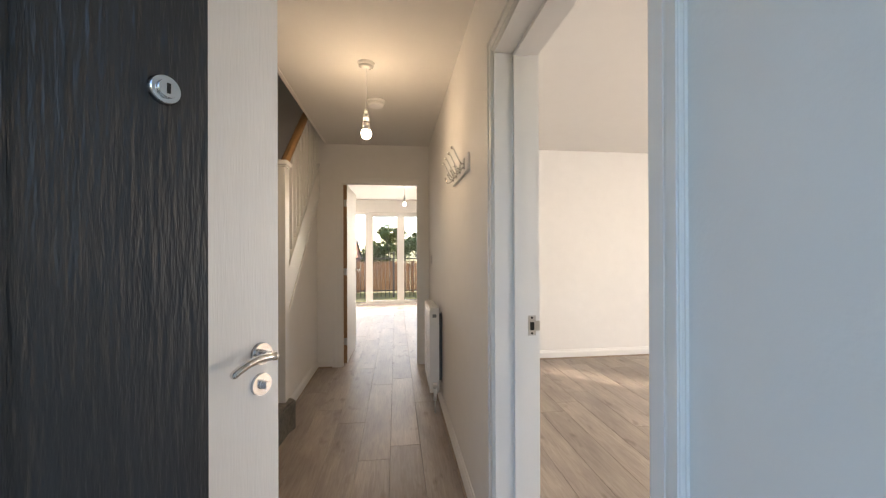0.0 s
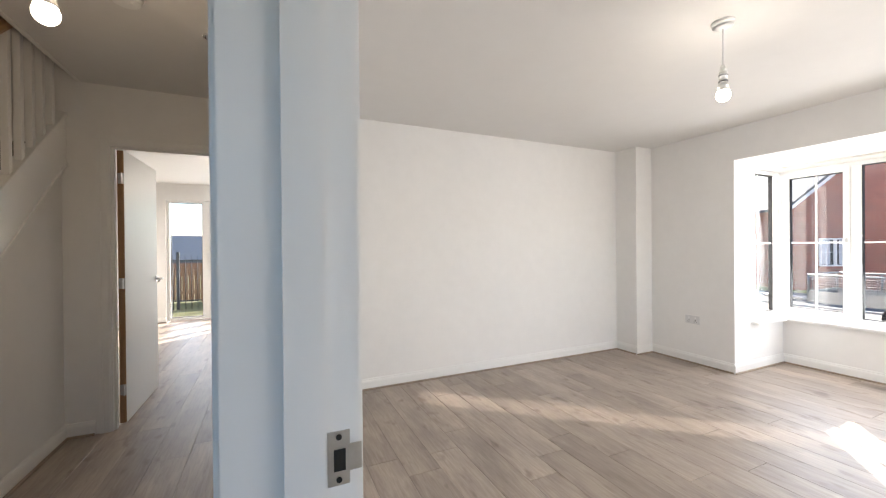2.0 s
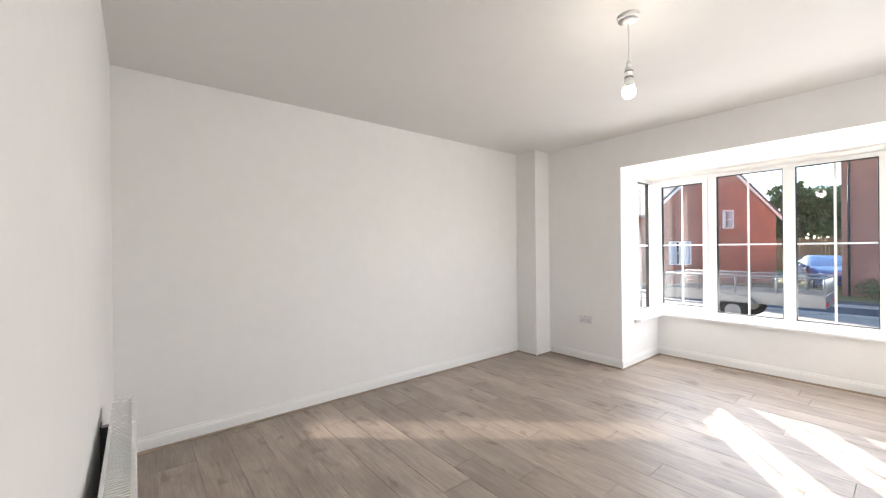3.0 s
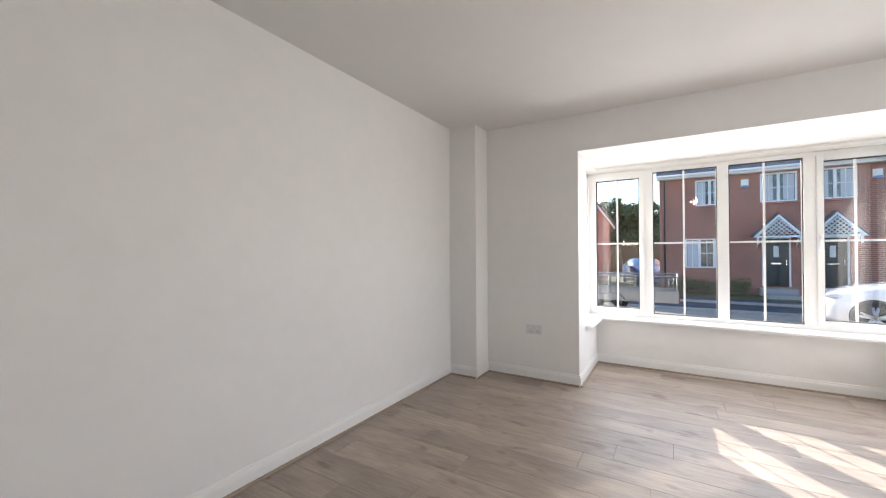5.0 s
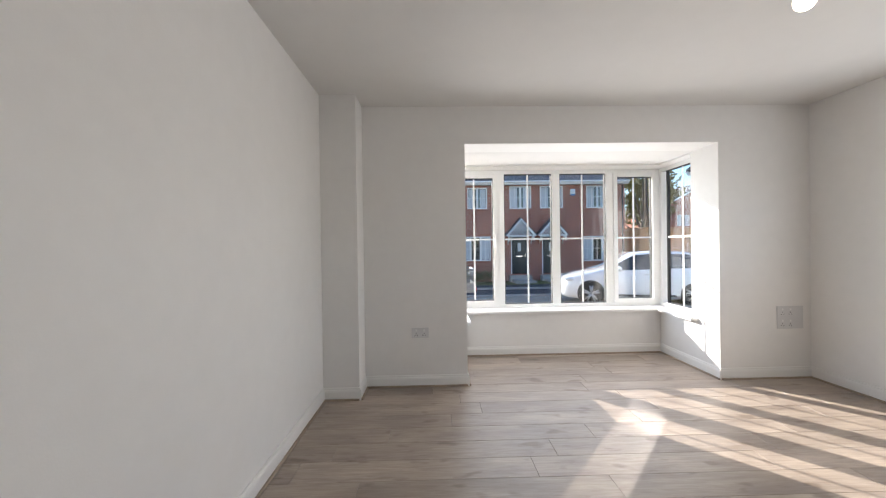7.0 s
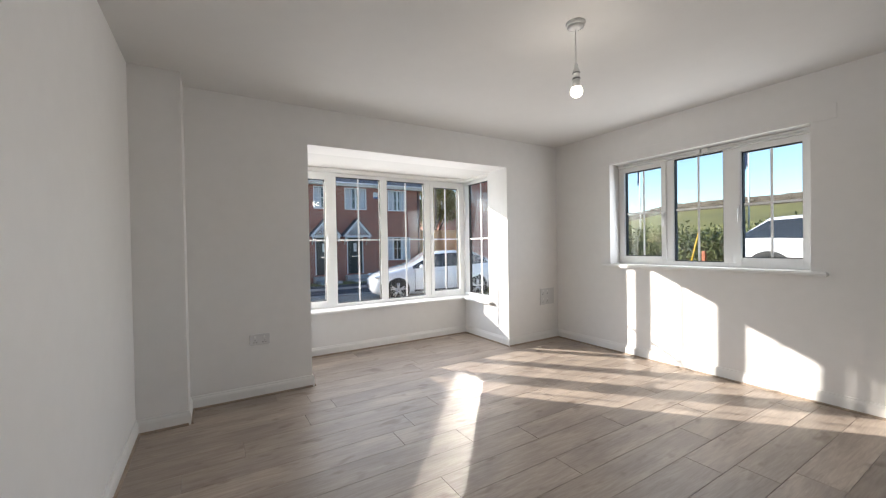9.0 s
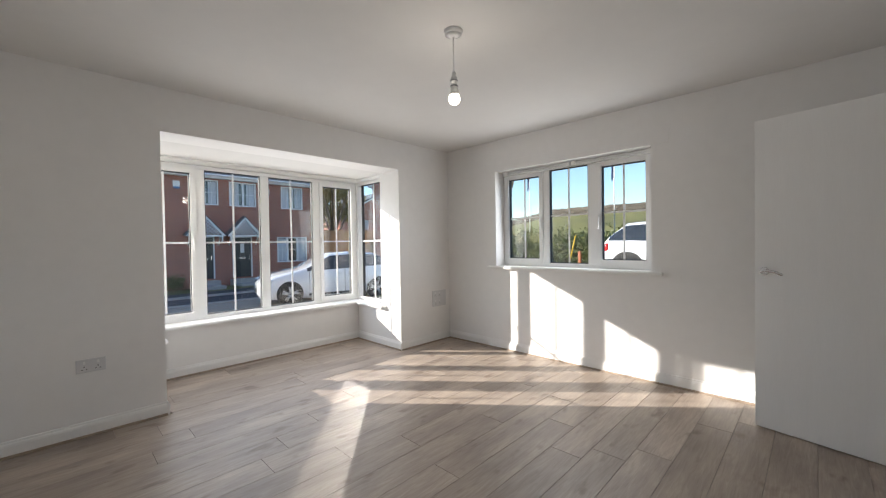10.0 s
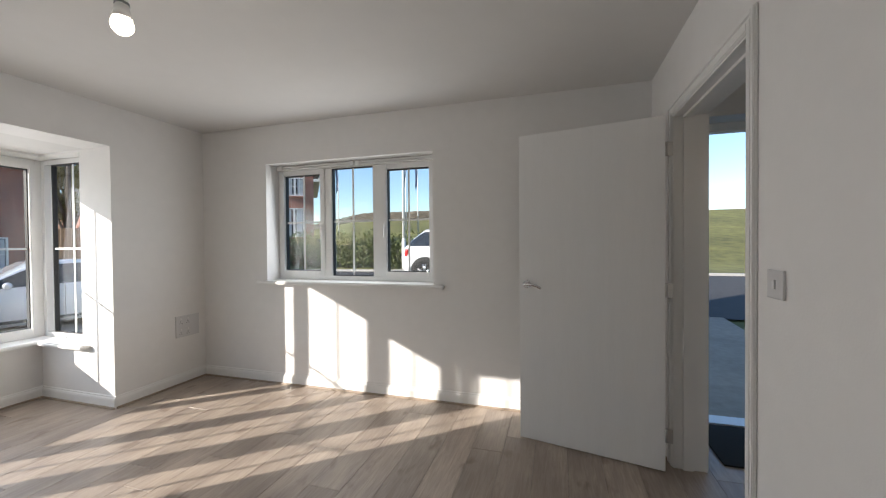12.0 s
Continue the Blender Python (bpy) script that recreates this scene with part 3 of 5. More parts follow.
box(bm, mid - 0.13, mid + 0.13, 0.008, 0.012, 0.872, 0.908, bevel=0.002)
finish("letter_plate", bm, SATIN, root)
bm = bmesh.new()
box(bm, -0.86, -0.835, -1.09, -1.02, 0, 2.12)
box(bm, 0.06, 0.18, -1.09, -1.02, 0, 2.12)
box(bm, -0.835, 0.06, -1.09, -1.02, 2.06, 2.12)
box(bm, -0.86, 0.18, -1.12, -0.98, -0.012, 0.012)
tagged(finish("door_frame_4", bm, UPVC), "white entrance door frame with low threshold", "door frame", kind="structure")
bm = bmesh.new()
box(bm, -0.78, 0.10, -0.96, -0.42, 0.0, 0.012, bevel=0.004)
tagged(finish("doormat", bm, MAT), "dark brown doormat inside the entrance", "doormat")


# ---- windows ----
def ring(bm, a, b, c, e, w, y0, y1, mi=0):
    box(bm, a, a + w, y0, y1, c, e, mi), box(bm, b - w, b, y0, y1, c, e, mi)
    box(bm, a + w, b - w, y0, y1, c, c + w, mi), box(bm, a + w, b - w, y0, y1, e - w, e, mi)


def window(name, m, width, z0, z1, lights, bar_z, label, bars=True, handles=(), bar_x=True):
    """White framed window. Local x along it, y outward, z up; lights: (x0, x1, opening) glass-side edges of each light."""
    root = empty(name, m)
    tagged(root, label, "window", kind="structure")
    bm = bmesh.new()
    ring(bm, 0, width, z0, z1, 0.042, 0.0, 0.07)
    for (a0, a1, _), (b0, b1, _) in zip(lights, lights[1:]):
        box(bm, a1, b0, 0.0, 0.07, z0 + 0.042, z1 - 0.042)
    bmesh.ops.bevel(bm, geom=list(bm.edges), offset=0.003, segments=1, affect="EDGES")
    finish("frame", bm, UPVC, root)
    for i, (a, b, opens) in enumerate(lights):
        lo, hi = z0 + 0.042, z1 - 0.042
        if opens:
            bm = bmesh.new()
            ring(bm, a - 0.006, b + 0.006, lo - 0.006, hi + 0.006, 0.05, -0.012, 0.06)
            bmesh.ops.bevel(bm, geom=list(bm.edges), offset=0.004, segments=2, affect="EDGES")
            finish("sash", bm, UPVC, root)
            a, b, lo, hi = a + 0.044, b - 0.044, lo + 0.044, hi - 0.044
        bm = bmesh.new()
        ring(bm, a, b, lo, hi, 0.007, 0.014, 0.052)
        finish("gasket", bm, GASKET, root)
        g = block("pane", GLASS, (a + 0.001, b - 0.001, 0.030, 0.034, lo + 0.001, hi - 0.001), parent=root)
        g.visible_shadow = False
        if bars:
            bm = bmesh.new()
            mid = (a + b) / 2
            if bar_x:
                box(bm, mid - 0.009, mid + 0.009, 0.0255, 0.0295, lo, hi)
            box(bm, a, b, 0.0258, 0.0292, bar_z - 0.009, bar_z + 0.009)
            finish("glazing_bar", bm, UPVC, root)
    for x, z in handles:
        bm = bmesh.new()
        box(bm, x - 0.011, x + 0.011, -0.024, -0.010, z - 0.03, z + 0.03, bevel=0.004)
        box(bm, x - 0.009, x + 0.009, -0.042, -0.024, z - 0.012, z + 0.012, bevel=0.004)
        box(bm, x - 0.009, x + 0.009, -0.042, -0.030, z - 0.11, z + 0.012, bevel=0.005)
        finish("handle", bm, UPVC, root)
    return root


# bay front: local x runs south from y = 2.32
bay = Matrix(((0, 1, 0, BX + 0.19), (-1, 0, 0, 2.32), (0, 0, 1, 0), (0, 0, 0, 1)))
window("window_1", bay, 2.456, 0.487, 2.062, [(0.046, 0.566, True), (0.650, 1.202, False), (1.293, 1.828, False), (1.916, 2.412, True)], 1.275,
       "white framed bay window of four lights with glazing bars", handles=((0.545, 1.30), (1.937, 1.30)))
window("window_2", pose(BX + 0.186, -0.13, 0, 0, 0, 180), 0.70, 0.487, 2.062, [(0.115, 0.64, False)], 1.275, "white framed side window of the bay")
window("window_3", pose(4.751, 2.315, 0), 0.70, 0.487, 2.062, [(0.06, 0.59, False)], 1.275, "white framed side window of the bay")
window("window_4", pose(3.652, -1.01, 0, 0, 0, 180), 1.67, 0.956, 2.044, [(0.05, 0.541, True), (0.617, 1.044, False), (1.138, 1.628, True)], 1.505,
       "white framed three-light window with glazing bars", handles=((0.522, 1.46), (1.157, 1.46)))
window("window_5", pose(-1.36, 8.0, 0), 2.64, 0.02, 2.12, [(0.06, 0.53, False), (0.64, 1.285, True), (1.355, 2.0, True), (2.11, 2.58, False)], 1.2,
       "white framed glazed garden doors with side lights", bars=False, handles=((1.262, 1.05), (1.378, 1.05)))

# trickle vents and head track over the front window
bm = bmesh.new()
box(bm, 1.985, 3.624, -1.008, -0.985, 2.004, 2.0495)
for a, b in ((2.03, 2.72), (2.80, 3.55)):
    box(bm, a, b, -0.985, -0.968, 2.026, 2.044, bevel=0.003)
    box(bm, a, b, -0.985, -0.960, 2.004, 2.018, bevel=0.003)
    for e in (a - 0.03, b - 0.01):
        box(bm, e, e + 0.045, -0.9848, -0.952, 2.003, 2.047, bevel=0.004)
tagged(finish("trim_vent", bm, UPVC), "white trickle vents over the window", "vent", kind="structure")
bm = bmesh.new()
box(bm, 1.84, 3.75, -0.845, YS + 0.005, 2.045, 2.155, bevel=0.002)
tagged(finish("trim_lintel_board", bm, PAINT), "white painted board above the window", "trim", kind="structure")


def sill(name, outline, z, label, th=0.034):
    bm = bmesh.new()
    prism(bm, outline, "z", z - th, z)
    es = [e for e in bm.edges if abs(e.verts[0].co.z - e.verts[1].co.z) < 1e-6]
    bmesh.ops.bevel(bm, geom=es, offset=0.009, segments=3, affect="EDGES")
    tagged(finish(name, bm, TRIM), label, "window sill", kind="structure")


sill("sill_1", [(1.885, -0.842), (1.885, -0.79), (3.725, -0.79), (3.725, -0.842), (3.626, -0.842), (3.626, -1.01), (1.982, -1.01), (1.982, -0.842)], 0.957, "white painted window sill")
sill("sill_2", [(BX + 0.195, -0.13), (BX - 0.05, -0.13), (BX - 0.05, 2.315), (BX + 0.195, 2.315)], 0.4905, "white painted bay window sill")
sill("sill_3", [(4.66, -0.018), (4.66, 0.02), (4.68, 0.045), (5.214, 0.045), (5.214, -0.13), (4.752, -0.13), (4.752, -0.018)], 0.490, "white painted short window sill with rounded end")
sill("sill_4", [(4.66, 2.203), (4.66, 2.165), (4.68, 2.14), (5.214, 2.14), (5.214, 2.315), (4.752, 2.315), (4.752, 2.203)], 0.490, "white painted short window sill with rounded end")


# ---- stairs ----
RISE, PX, PY, NX = 0.197, -0.985, 2.02, -0.962
stair = empty("staircase")
tagged(stair, "winding staircase covered in dark grey carpet", "staircase")
fan = [(-0.93, 1.30), (-1.45, 1.30), (-1.95, 1.52), (-1.95, 1.98)]
far = [(-1.95, 3.36), (-1.03, 3.36)]
for k in range(1, 12):
    bm = bmesh.new()
    z1 = RISE * k
    if k <= 3:
        tip = [(-0.875, PY - 0.02), (-0.945, PY - 0.02), (-1.0, PY - 0.03)][k - 1]
        path = {1: [fan[0], (-1.95, 1.30), far[0], far[1], (-1.03, PY + 0.005)], 2: [fan[1], (-1.95, 1.30), far[0], far[1], (-1.03, PY + 0.005)], 3: [fan[2], far[0], far[1], (-1.03, PY + 0.005)]}[k]
        outline = [tip] + path
        if k == 1:
            outline = [(-0.862, 1.97), (-0.885, 1.90)] + path + [(-0.90, PY + 0.005), (-0.868, 2.0)]
        prism(bm, outline, "z", z1 - RISE, z1)
    else:
        y = PY - 0.02 + 0.225 * (k - 4)
        box(bm, -1.945, -1.032, y, y + 0.26, z1 - RISE - 0.02, z1)
    bmesh.ops.bevel(bm, geom=[e for e in bm.edges if min(v.co.z for v in e.verts) > z1 - 0.001], offset=0.012 if k <= 3 else 0.02, segments=2, affect="EDGES")
    finish("step", bm, CARPET, stair)

SL = 0.197 / 0.225
bal = empty("stair_balustrade")
tagged(bal, "white balustrade with oak handrail beside the stairs", "balustrade")
bm = bmesh.new()
box(bm, NX - 0.045, NX + 0.045, PY - 0.09, PY, 0.0, 1.84, bevel=0.004)
finish("newel_post", bm, TRIM, bal)
bm = bmesh.new()
box(bm, NX - 0.052, NX + 0.052, PY - 0.097, PY + 0.007, 1.84, 1.855, bevel=0.004)
box(bm, NX - 0.064, NX + 0.064, PY - 0.109, PY + 0.019, 1.855, 1.89, bevel=0.010)
finish("newel_cap", bm, TRIM, bal)
zs = lambda y: 0.98 + SL * (y - PY)
bm = bmesh.new()
prism(bm, [(PY, zs(PY) - 0.31), (PY, zs(PY)), (YN - 0.002, zs(YN)), (YN - 0.002, zs(YN) - 0.31)], "x", PX - 0.028, PX + 0.022)
prism(bm, [(PY, zs(PY)), (PY, zs(PY) + 0.028), (YN - 0.002, zs(YN) + 0.028), (YN - 0.002, zs(YN))], "x", PX - 0.036, PX + 0.030)
prism(bm, [(PY, zs(PY) - 0.335), (PY, zs(PY) - 0.308), (YN - 0.002, zs(YN) - 0.308), (YN - 0.002, zs(YN) - 0.335)], "x", PX + 0.0, PX + 0.030)
bmesh.ops.bevel(bm, geom=list(bm.edges), offset=0.003, segments=1, affect="EDGES")
finish("string", bm, TRIM, bal)
first = None
for i in range(11):
    y = PY + 0.085 + i * 0.112
    h = 0.80
    z = zs(y) + 0.02
    if first is None:
        bm = bmesh.new()
        box(bm, -0.016, 0.016, -0.016, 0.016, 0, h, bevel=0.002)
        first = finish("spindle", bm, TRIM, bal, pose(PX, y, z))
    else:
        ob = new("spindle", first.data)
        ob.parent, ob.matrix_basis = bal, pose(PX, y, z)
bm = bmesh.new()
hr = [(-0.030, 0.0), (0.030, 0.0), (0.033, 0.018), (0.028, 0.038), (0.012, 0.05), (-0.012, 0.05), (-0.028, 0.038), (-0.033, 0.018)]
y0, y1 = PY - 0.005, YN - 0.01
a = [bm.verts.new((PX + u, y0, zs(y0) + 0.80 + v)) for u, v in hr]
b = [bm.verts.new((PX + u, y1, zs(y1) + 0.80 + v)) for u, v in hr]
fs = [bm.faces.new(a), bm.faces.new(b)] + [bm.faces.new((a[i], a[(i + 1) % 8], b[(i + 1) % 8], b[i])) for i in range(8)]
bmesh.ops.recalc_face_normals(bm, faces=fs)
finish("handrail", bm, OAK, bal)
bm = bmesh.new()
prism(bm, [(PY, -0.02), (YN, -0.02), (YN, zs(YN) - 0.33), (PY, zs(PY) - 0.33)], "x", -1.04, -0.99)
tagged(finish("wall_spandrel", bm, PAINT), "white painted spandrel wall under the stairs", "wall", kind="structure")
tagged(block("trim_stairwell_edge", TRIM, (-0.905, -0.88, 1.29, YN, CZ - 0.004, CZ + 0.2)), "painted edge of the stairwell opening", "trim", kind="structure")


# ---- things indoors ----
def pendant(x, y, drop, name="pendant_lamp"):
    root = empty(name, pose(x, y, CZ))
    tagged(root, "white pendant flex with a bare lit bulb", "lamp", "bare pendant lamps")
    bm = bmesh.new()
    tube(bm, (0, 0, -0.022), (0, 0, 0), 0.048, 0.052, n=32)
    tube(bm, (0, 0, -0.034), (0, 0, -0.022), 0.016, 0.046, n=32)
    finish("ceiling_rose", bm, PLASTIC, root)
    bm = bmesh.new()
    pipe(bm, [(0, 0, -0.03), (0.003, 0.001, -drop * 0.3), (0, 0, -drop + 0.125)], 0.0032)
    finish("flex", bm, PLASTIC, root)
    bm = bmesh.new()
    tube(bm, (0, 0, -drop + 0.118), (0, 0, -drop + 0.150), 0.016, 0.009, n=20)
    tube(bm, (0, 0, -drop + 0.072), (0, 0, -drop + 0.118), 0.0195, 0.0175, n=20)
    tube(bm, (0, 0, -drop + 0.098), (0, 0, -drop + 0.104), 0.0205, n=20, mi=1)
    tube(bm, (0, 0, -drop + 0.066), (0, 0, -drop + 0.074), 0.0215, n=20, mi=1)
    tube(bm, (0, 0, -drop + 0.022), (0, 0, -drop + 0.066), 0.029, 0.019, n=20)
    finish("lampholder", bm, [PLASTIC, GREYM], root)
    bm = bmesh.new()
    ball(bm, (0, 0, -drop), 0.0325, n=24)
    finish("bulb", bm, BULB, root)
    return root


pendant(2.40, 1.19, 0.375)
pendant(-0.33, 1.53, 0.435)
pendant(0.0, 5.8, 0.35)

bm = bmesh.new()
tube(bm, (0, 0, -0.016), (0, 0, 0), 0.068, 0.070, n=36)
tube(bm, (0, 0, -0.042), (0, 0, -0.016), 0.052, 0.064, n=36)
tube(bm, (0.02, 0.0, -0.046), (0.02, 0, -0.04), 0.008, n=12)
tagged(finish("smoke_alarm", bm, PLASTIC, at=pose(-0.30, 2.13, CZ)), "round white plastic smoke alarm on the ceiling", "smoke alarm")


def radiator(m, length, height, label):
    """Convector radiator; local x along it, y out from the wall, z up from its lower edge."""
    root = empty("radiator", m)
    tagged(root, label, "radiator")
    t0, t1 = 0.035, 0.105
    bm = bmesh.new()
    for y0, y1 in ((t1 - 0.014, t1), (t0, t0 + 0.012)):
        box(bm, 0.0, length, y0, y1, 0, height - 0.004, bevel=0.004)
    n = int(length / 0.05)
    for i in range(n):
        x = 0.025 + i * (length - 0.05) / (n - 1)
        box(bm, x - 0.014, x + 0.014, t1 - 0.001, t1 + 0.005, 0.035, height - 0.04, bevel=0.003)
        box(bm, x - 0.002, x + 0.002, t0 + 0.012, t1 - 0.014, 0.03, height - 0.03)
    finish("panel", bm, RADW, root)
    bm = bmesh.new()
    for x in (0.0, length - 0.004):
        box(bm, x - 0.002, x + 0.006, t0 - 0.002, t1 + 0.002, 0.0, height, bevel=0.002)
    finish("side_cover", bm, RADW, root)
    bm = bmesh.new()
    box(bm, 0, length, t0 - 0.002, t0 + 0.008, height - 0.004, height + 0.002)
    box(bm, 0, length, t1 - 0.008, t1 + 0.002, height - 0.004, height + 0.002)
    box(bm, 0, 0.03, t0 + 0.008, t1 - 0.008, height - 0.004, height + 0.002)
    box(bm, length - 0.03, length, t0 + 0.008, t1 - 0.008, height - 0.004, height + 0.002)
    k = int((length - 0.06) / 0.014)
    for i in range(k):
        x = 0.03 + i * (length - 0.06) / k
        box(bm, x, x + 0.008, t0 + 0.008, t1 - 0.008, height - 0.004, height + 0.001)
    finish("top_grille", bm, RADW, root)
    for x in (0.12, length - 0.12):
        bm = bmesh.new()
        box(bm, x - 0.015, x + 0.015, 0.0, t0 - 0.001, 0.06, height - 0.06)
        box(bm, x - 0.03, x + 0.03, 0.0, 0.004, 0.05, height - 0.05)
        finish("bracket", bm, GREYM, root)
    for x in (0.0, length):
        bm = bmesh.new()
        s = -1 if x == 0 else 1
        tube(bm, (x, 0.07, 0.035), (x + s * 0.05, 0.07, 0.035), 0.011, n=14)
        tube(bm, (x + s * 0.045, 0.07, -0.04), (x + s * 0.045, 0.07, 0.05), 0.013, n=14)
        tube(bm, (x + s * 0.045, 0.07, 0.05), (x + s * 0.045, 0.07, 0.085 if s < 0 else 0.062), 0.017, n=16)
        finish("valve", bm, PLASTIC, root)
    bm = bmesh.new()
    for x in (-0.045, length + 0.045):
        tube(bm, (x, 0.07, -0.14), (x, 0.07, -0.04), 0.006, n=10)
    finish("pipe", bm, SATIN, root)
    bm = bmesh.new()
    box(bm, -0.003, -0.0015, 0.055, 0.085, height - 0.07, height - 0.045)
    finish("badge", bm, GREYM, root)
    return root


radiator(Matrix(((0, -1, 0, 0.215), (1, 0, 0, 2.12), (0, 0, 1, 0.145), (0, 0, 0, 1))), 0.50, 0.655, "white panel radiator on the hall wall")
radiator(Matrix(((0, 1, 0, XW), (-1, 0, 0, 2.42), (0, 0, 1, 0.145), (0, 0, 0, 1))), 1.30, 0.50, "white convector radiator below living room wall")


def hook_rack():
    root = empty("coat_hook_rack", Matrix(((0, -1, 0, 0.215), (1, 0, 0, 1.02), (0, 0, 1, 1.70), (0, 0, 0, 1))))
    tagged(root, "white wall rack with four chrome double coat hooks", "coat hooks")
    bm = bmesh.new()
    box(bm, 0, 0.50, 0, 0.016, -0.045, 0.045, bevel=0.005)
    finish("backboard", bm, TRIM, root)
    for i in range(4):
        x = 0.07 + i * 0.12
        bm = bmesh.new()
        box(bm, x - 0.012, x + 0.012, 0.016, 0.020, -0.03, 0.03, bevel=0.002)
        pipe(bm, [(x, 0.02, 0.0), (x, 0.035, 0.005), (x, 0.055, 0.04), (x, 0.070, 0.072), (x, 0.078, 0.080)], 0.004)
        ball(bm, (x, 0.080, 0.082), 0.008)
        pipe(bm, [(x, 0.02, -0.015), (x, 0.04, -0.035), (x, 0.058, -0.035), (x, 0.066, -0.015)], 0.004)
        ball(bm, (x, 0.067, -0.010), 0.008)
        finish("hook", bm, CHROME, root)


hook_rack()


def socket(m, w, h, gangs, label, name="socket_outlet"):
    """Moulded plate; local x across, y out of the wall, z up, from its centre."""
    root = empty(name, m)
    tagged(root, label, "socket" if gangs else "light switch")
    bm = bmesh.new()
    box(bm, -w / 2, w / 2, 0, 0.009, -h / 2, h / 2, bevel=0.003)
    finish("plate", bm, PLATE, root)
    bm = bmesh.new()
    slots = bmesh.new()
    for cx, cz in gangs:
        box(bm, cx - 0.006, cx + 0.006, 0.009, 0.0125, cz + 0.012, cz + 0.030, bevel=0.001)
        for dx, dz, ww, hh in ((0, -0.006, 0.004, 0.009), (-0.011, -0.022, 0.008, 0.0045), (0.011, -0.022, 0.008, 0.0045)):
            box(slots, cx + dx - ww / 2, cx + dx + ww / 2, 0.0085, 0.0096, cz + dz - hh / 2, cz + dz + hh / 2)
    if gangs:
        finish("rocker", bm, PLASTIC, root)
        finish("slot", slots, DARKM, root)
    else:
        slots.free()
        box(bm, -0.007, 0.007, 0.009, 0.0135, -0.013, 0.013, bevel=0.002)
        finish("rocker", bm, PLASTIC, root)


west_face = Matrix(((0, -1, 0, XE), (-1, 0, 0, 0), (0, 0, 1, 0), (0, 0, 0, 1)))
socket(Matrix.Translation((0, 2.61, 0.463)) @ west_face, 0.147, 0.087, [(-0.034, 0.0), (0.034, 0.0)], "white double socket low on the wall")
socket(Matrix.Translation((0, -0.645, 0.535)) @ west_face, 0.235, 0.20, [(-0.07, 0.05), (0.0, 0.05), (-0.07, -0.05), (0.0, -0.05)], "large white media and socket plate")
socket(Matrix(((0, 1, 0, XW), (-1, 0, 0, 0.738), (0, 0, 1, 1.16), (0, 0, 0, 1))), 0.087, 0.087, [], "white single light switch plate", "light_switch")
socket(Matrix(((0, -1, 0, 0.215), (1, 0, 0, 3.05), (0, 0, 1, 1.16), (0, 0, 0, 1))), 0.087, 0.087, [], "white single light switch plate", "light_switch")
bm = bmesh.new()
box(bm, -0.055, 0.055, 0, 0.022, -0.04, 0.04, bevel=0.006)
tagged(finish("door_chime", bm, PLASTIC, at=Matrix(((0, 1, 0, XW), (-1, 0, 0, 2.0), (0, 0, 1, 2.19), (0, 0, 0, 1)))), "small white plastic box high on the wall", "sensor")


# ---- outdoors ----
def ground_z(x, y):
    east = -0.10 - 0.36 * min(1, max(0, (x - 5.5) / 5.5)) - 0.2 * min(1, max(0, (x - 11) / 10))
    south = max(0, min(1, (-2.5 - y) / 7)) * 0.30
    bank = max(0, min(1, (-17 - y) / 25)) * 4.2
    ease = max(0, min(1, (40 - x) / 15))
    return east * max(0, min(1, (y + 12) / 8)) + (south + bank * (0.35 + 0.65 * ease)) - 0.04 * max(0, min(1, (y - 8) / 4))


def sheet(name, xs, ys, lift, mat, label, cat):
    bm = bmesh.new()
    g = [[bm.verts.new((x, y, ground_z(x, y) + lift)) for x in xs] for y in ys]
    for r0, r1 in zip(g, g[1:]):
        for i in range(len(xs) - 1):
            bm.faces.new((r0[i], r0[i + 1], r1[i + 1], r1[i])).smooth = True
    return tagged(finish(name, bm, mat), label, cat, kind="structure")


def steps_of(a, b, d):
    n = max(1, int(round((b - a) / d)))
    return [a + (b - a) * i / n for i in range(n + 1)]


XS = [-900, -300, -120] + steps_of(-60, 60, 2) + [120, 300, 900]
YS_ = [-900, -300, -120] + steps_of(-60, 60, 2) + [120, 300, 900]
sheet("ground", XS, YS_, -0.06, GRASS, "rough green and yellow grass", "ground")
sheet("pavement_1", steps_of(5.9, 14.1, 1), steps_of(-4.0, 40, 1), 0.0, PAVING, "sandy block paving in front of the house", "pavement")
sheet("road_1", steps_of(14.25, 16.8, 1), steps_of(-11, 50, 1), -0.03, ASPHALT, "grey asphalt street", "road")
sheet("road_2", steps_of(-40, 40, 2), steps_of(-11, -5.2, 1), -0.025, ASPHALT, "grey asphalt street", "road")
sheet("pavement_2", steps_of(16.95, 18.4, 0.8), steps_of(-11, 50, 1), 0.03, ASPHALT, "dark asphalt footway", "pavement")
sheet("pavement_3", steps_of(-1.6, 1.2, 0.7), steps_of(-5.2, -1.14, 0.7), 0.0, PAVING, "paved path to the entrance", "pavement")


def kerb(name, x0, x1, y0, y1, group):
    """A kerb line of stones about 0.9 m long, kept in one part."""
    root = bmesh.new()
    along_x = x1 - x0 > y1 - y0
    n = int(max(x1 - x0, y1 - y0) / 0.915)
    for i in range(n):
        a, b = i / n, (i + 1) / n - 0.006 / 0.915 / n
        xa, xb = (x0 + (x1 - x0) * a, x0 + (x1 - x0) * b) if along_x else (x0, x1)
        ya, yb = (y0, y1) if along_x else (y0 + (y1 - y0) * a, y0 + (y1 - y0) * b)
        z = ground_z((xa + xb) / 2, (ya + yb) / 2)
        box(root, xa, xb, ya, yb, z - 0.15, z + 0.05, bevel=0.012)
    tagged(finish(name, root, KERB), "pale concrete kerb stones", "kerb", group, "structure")


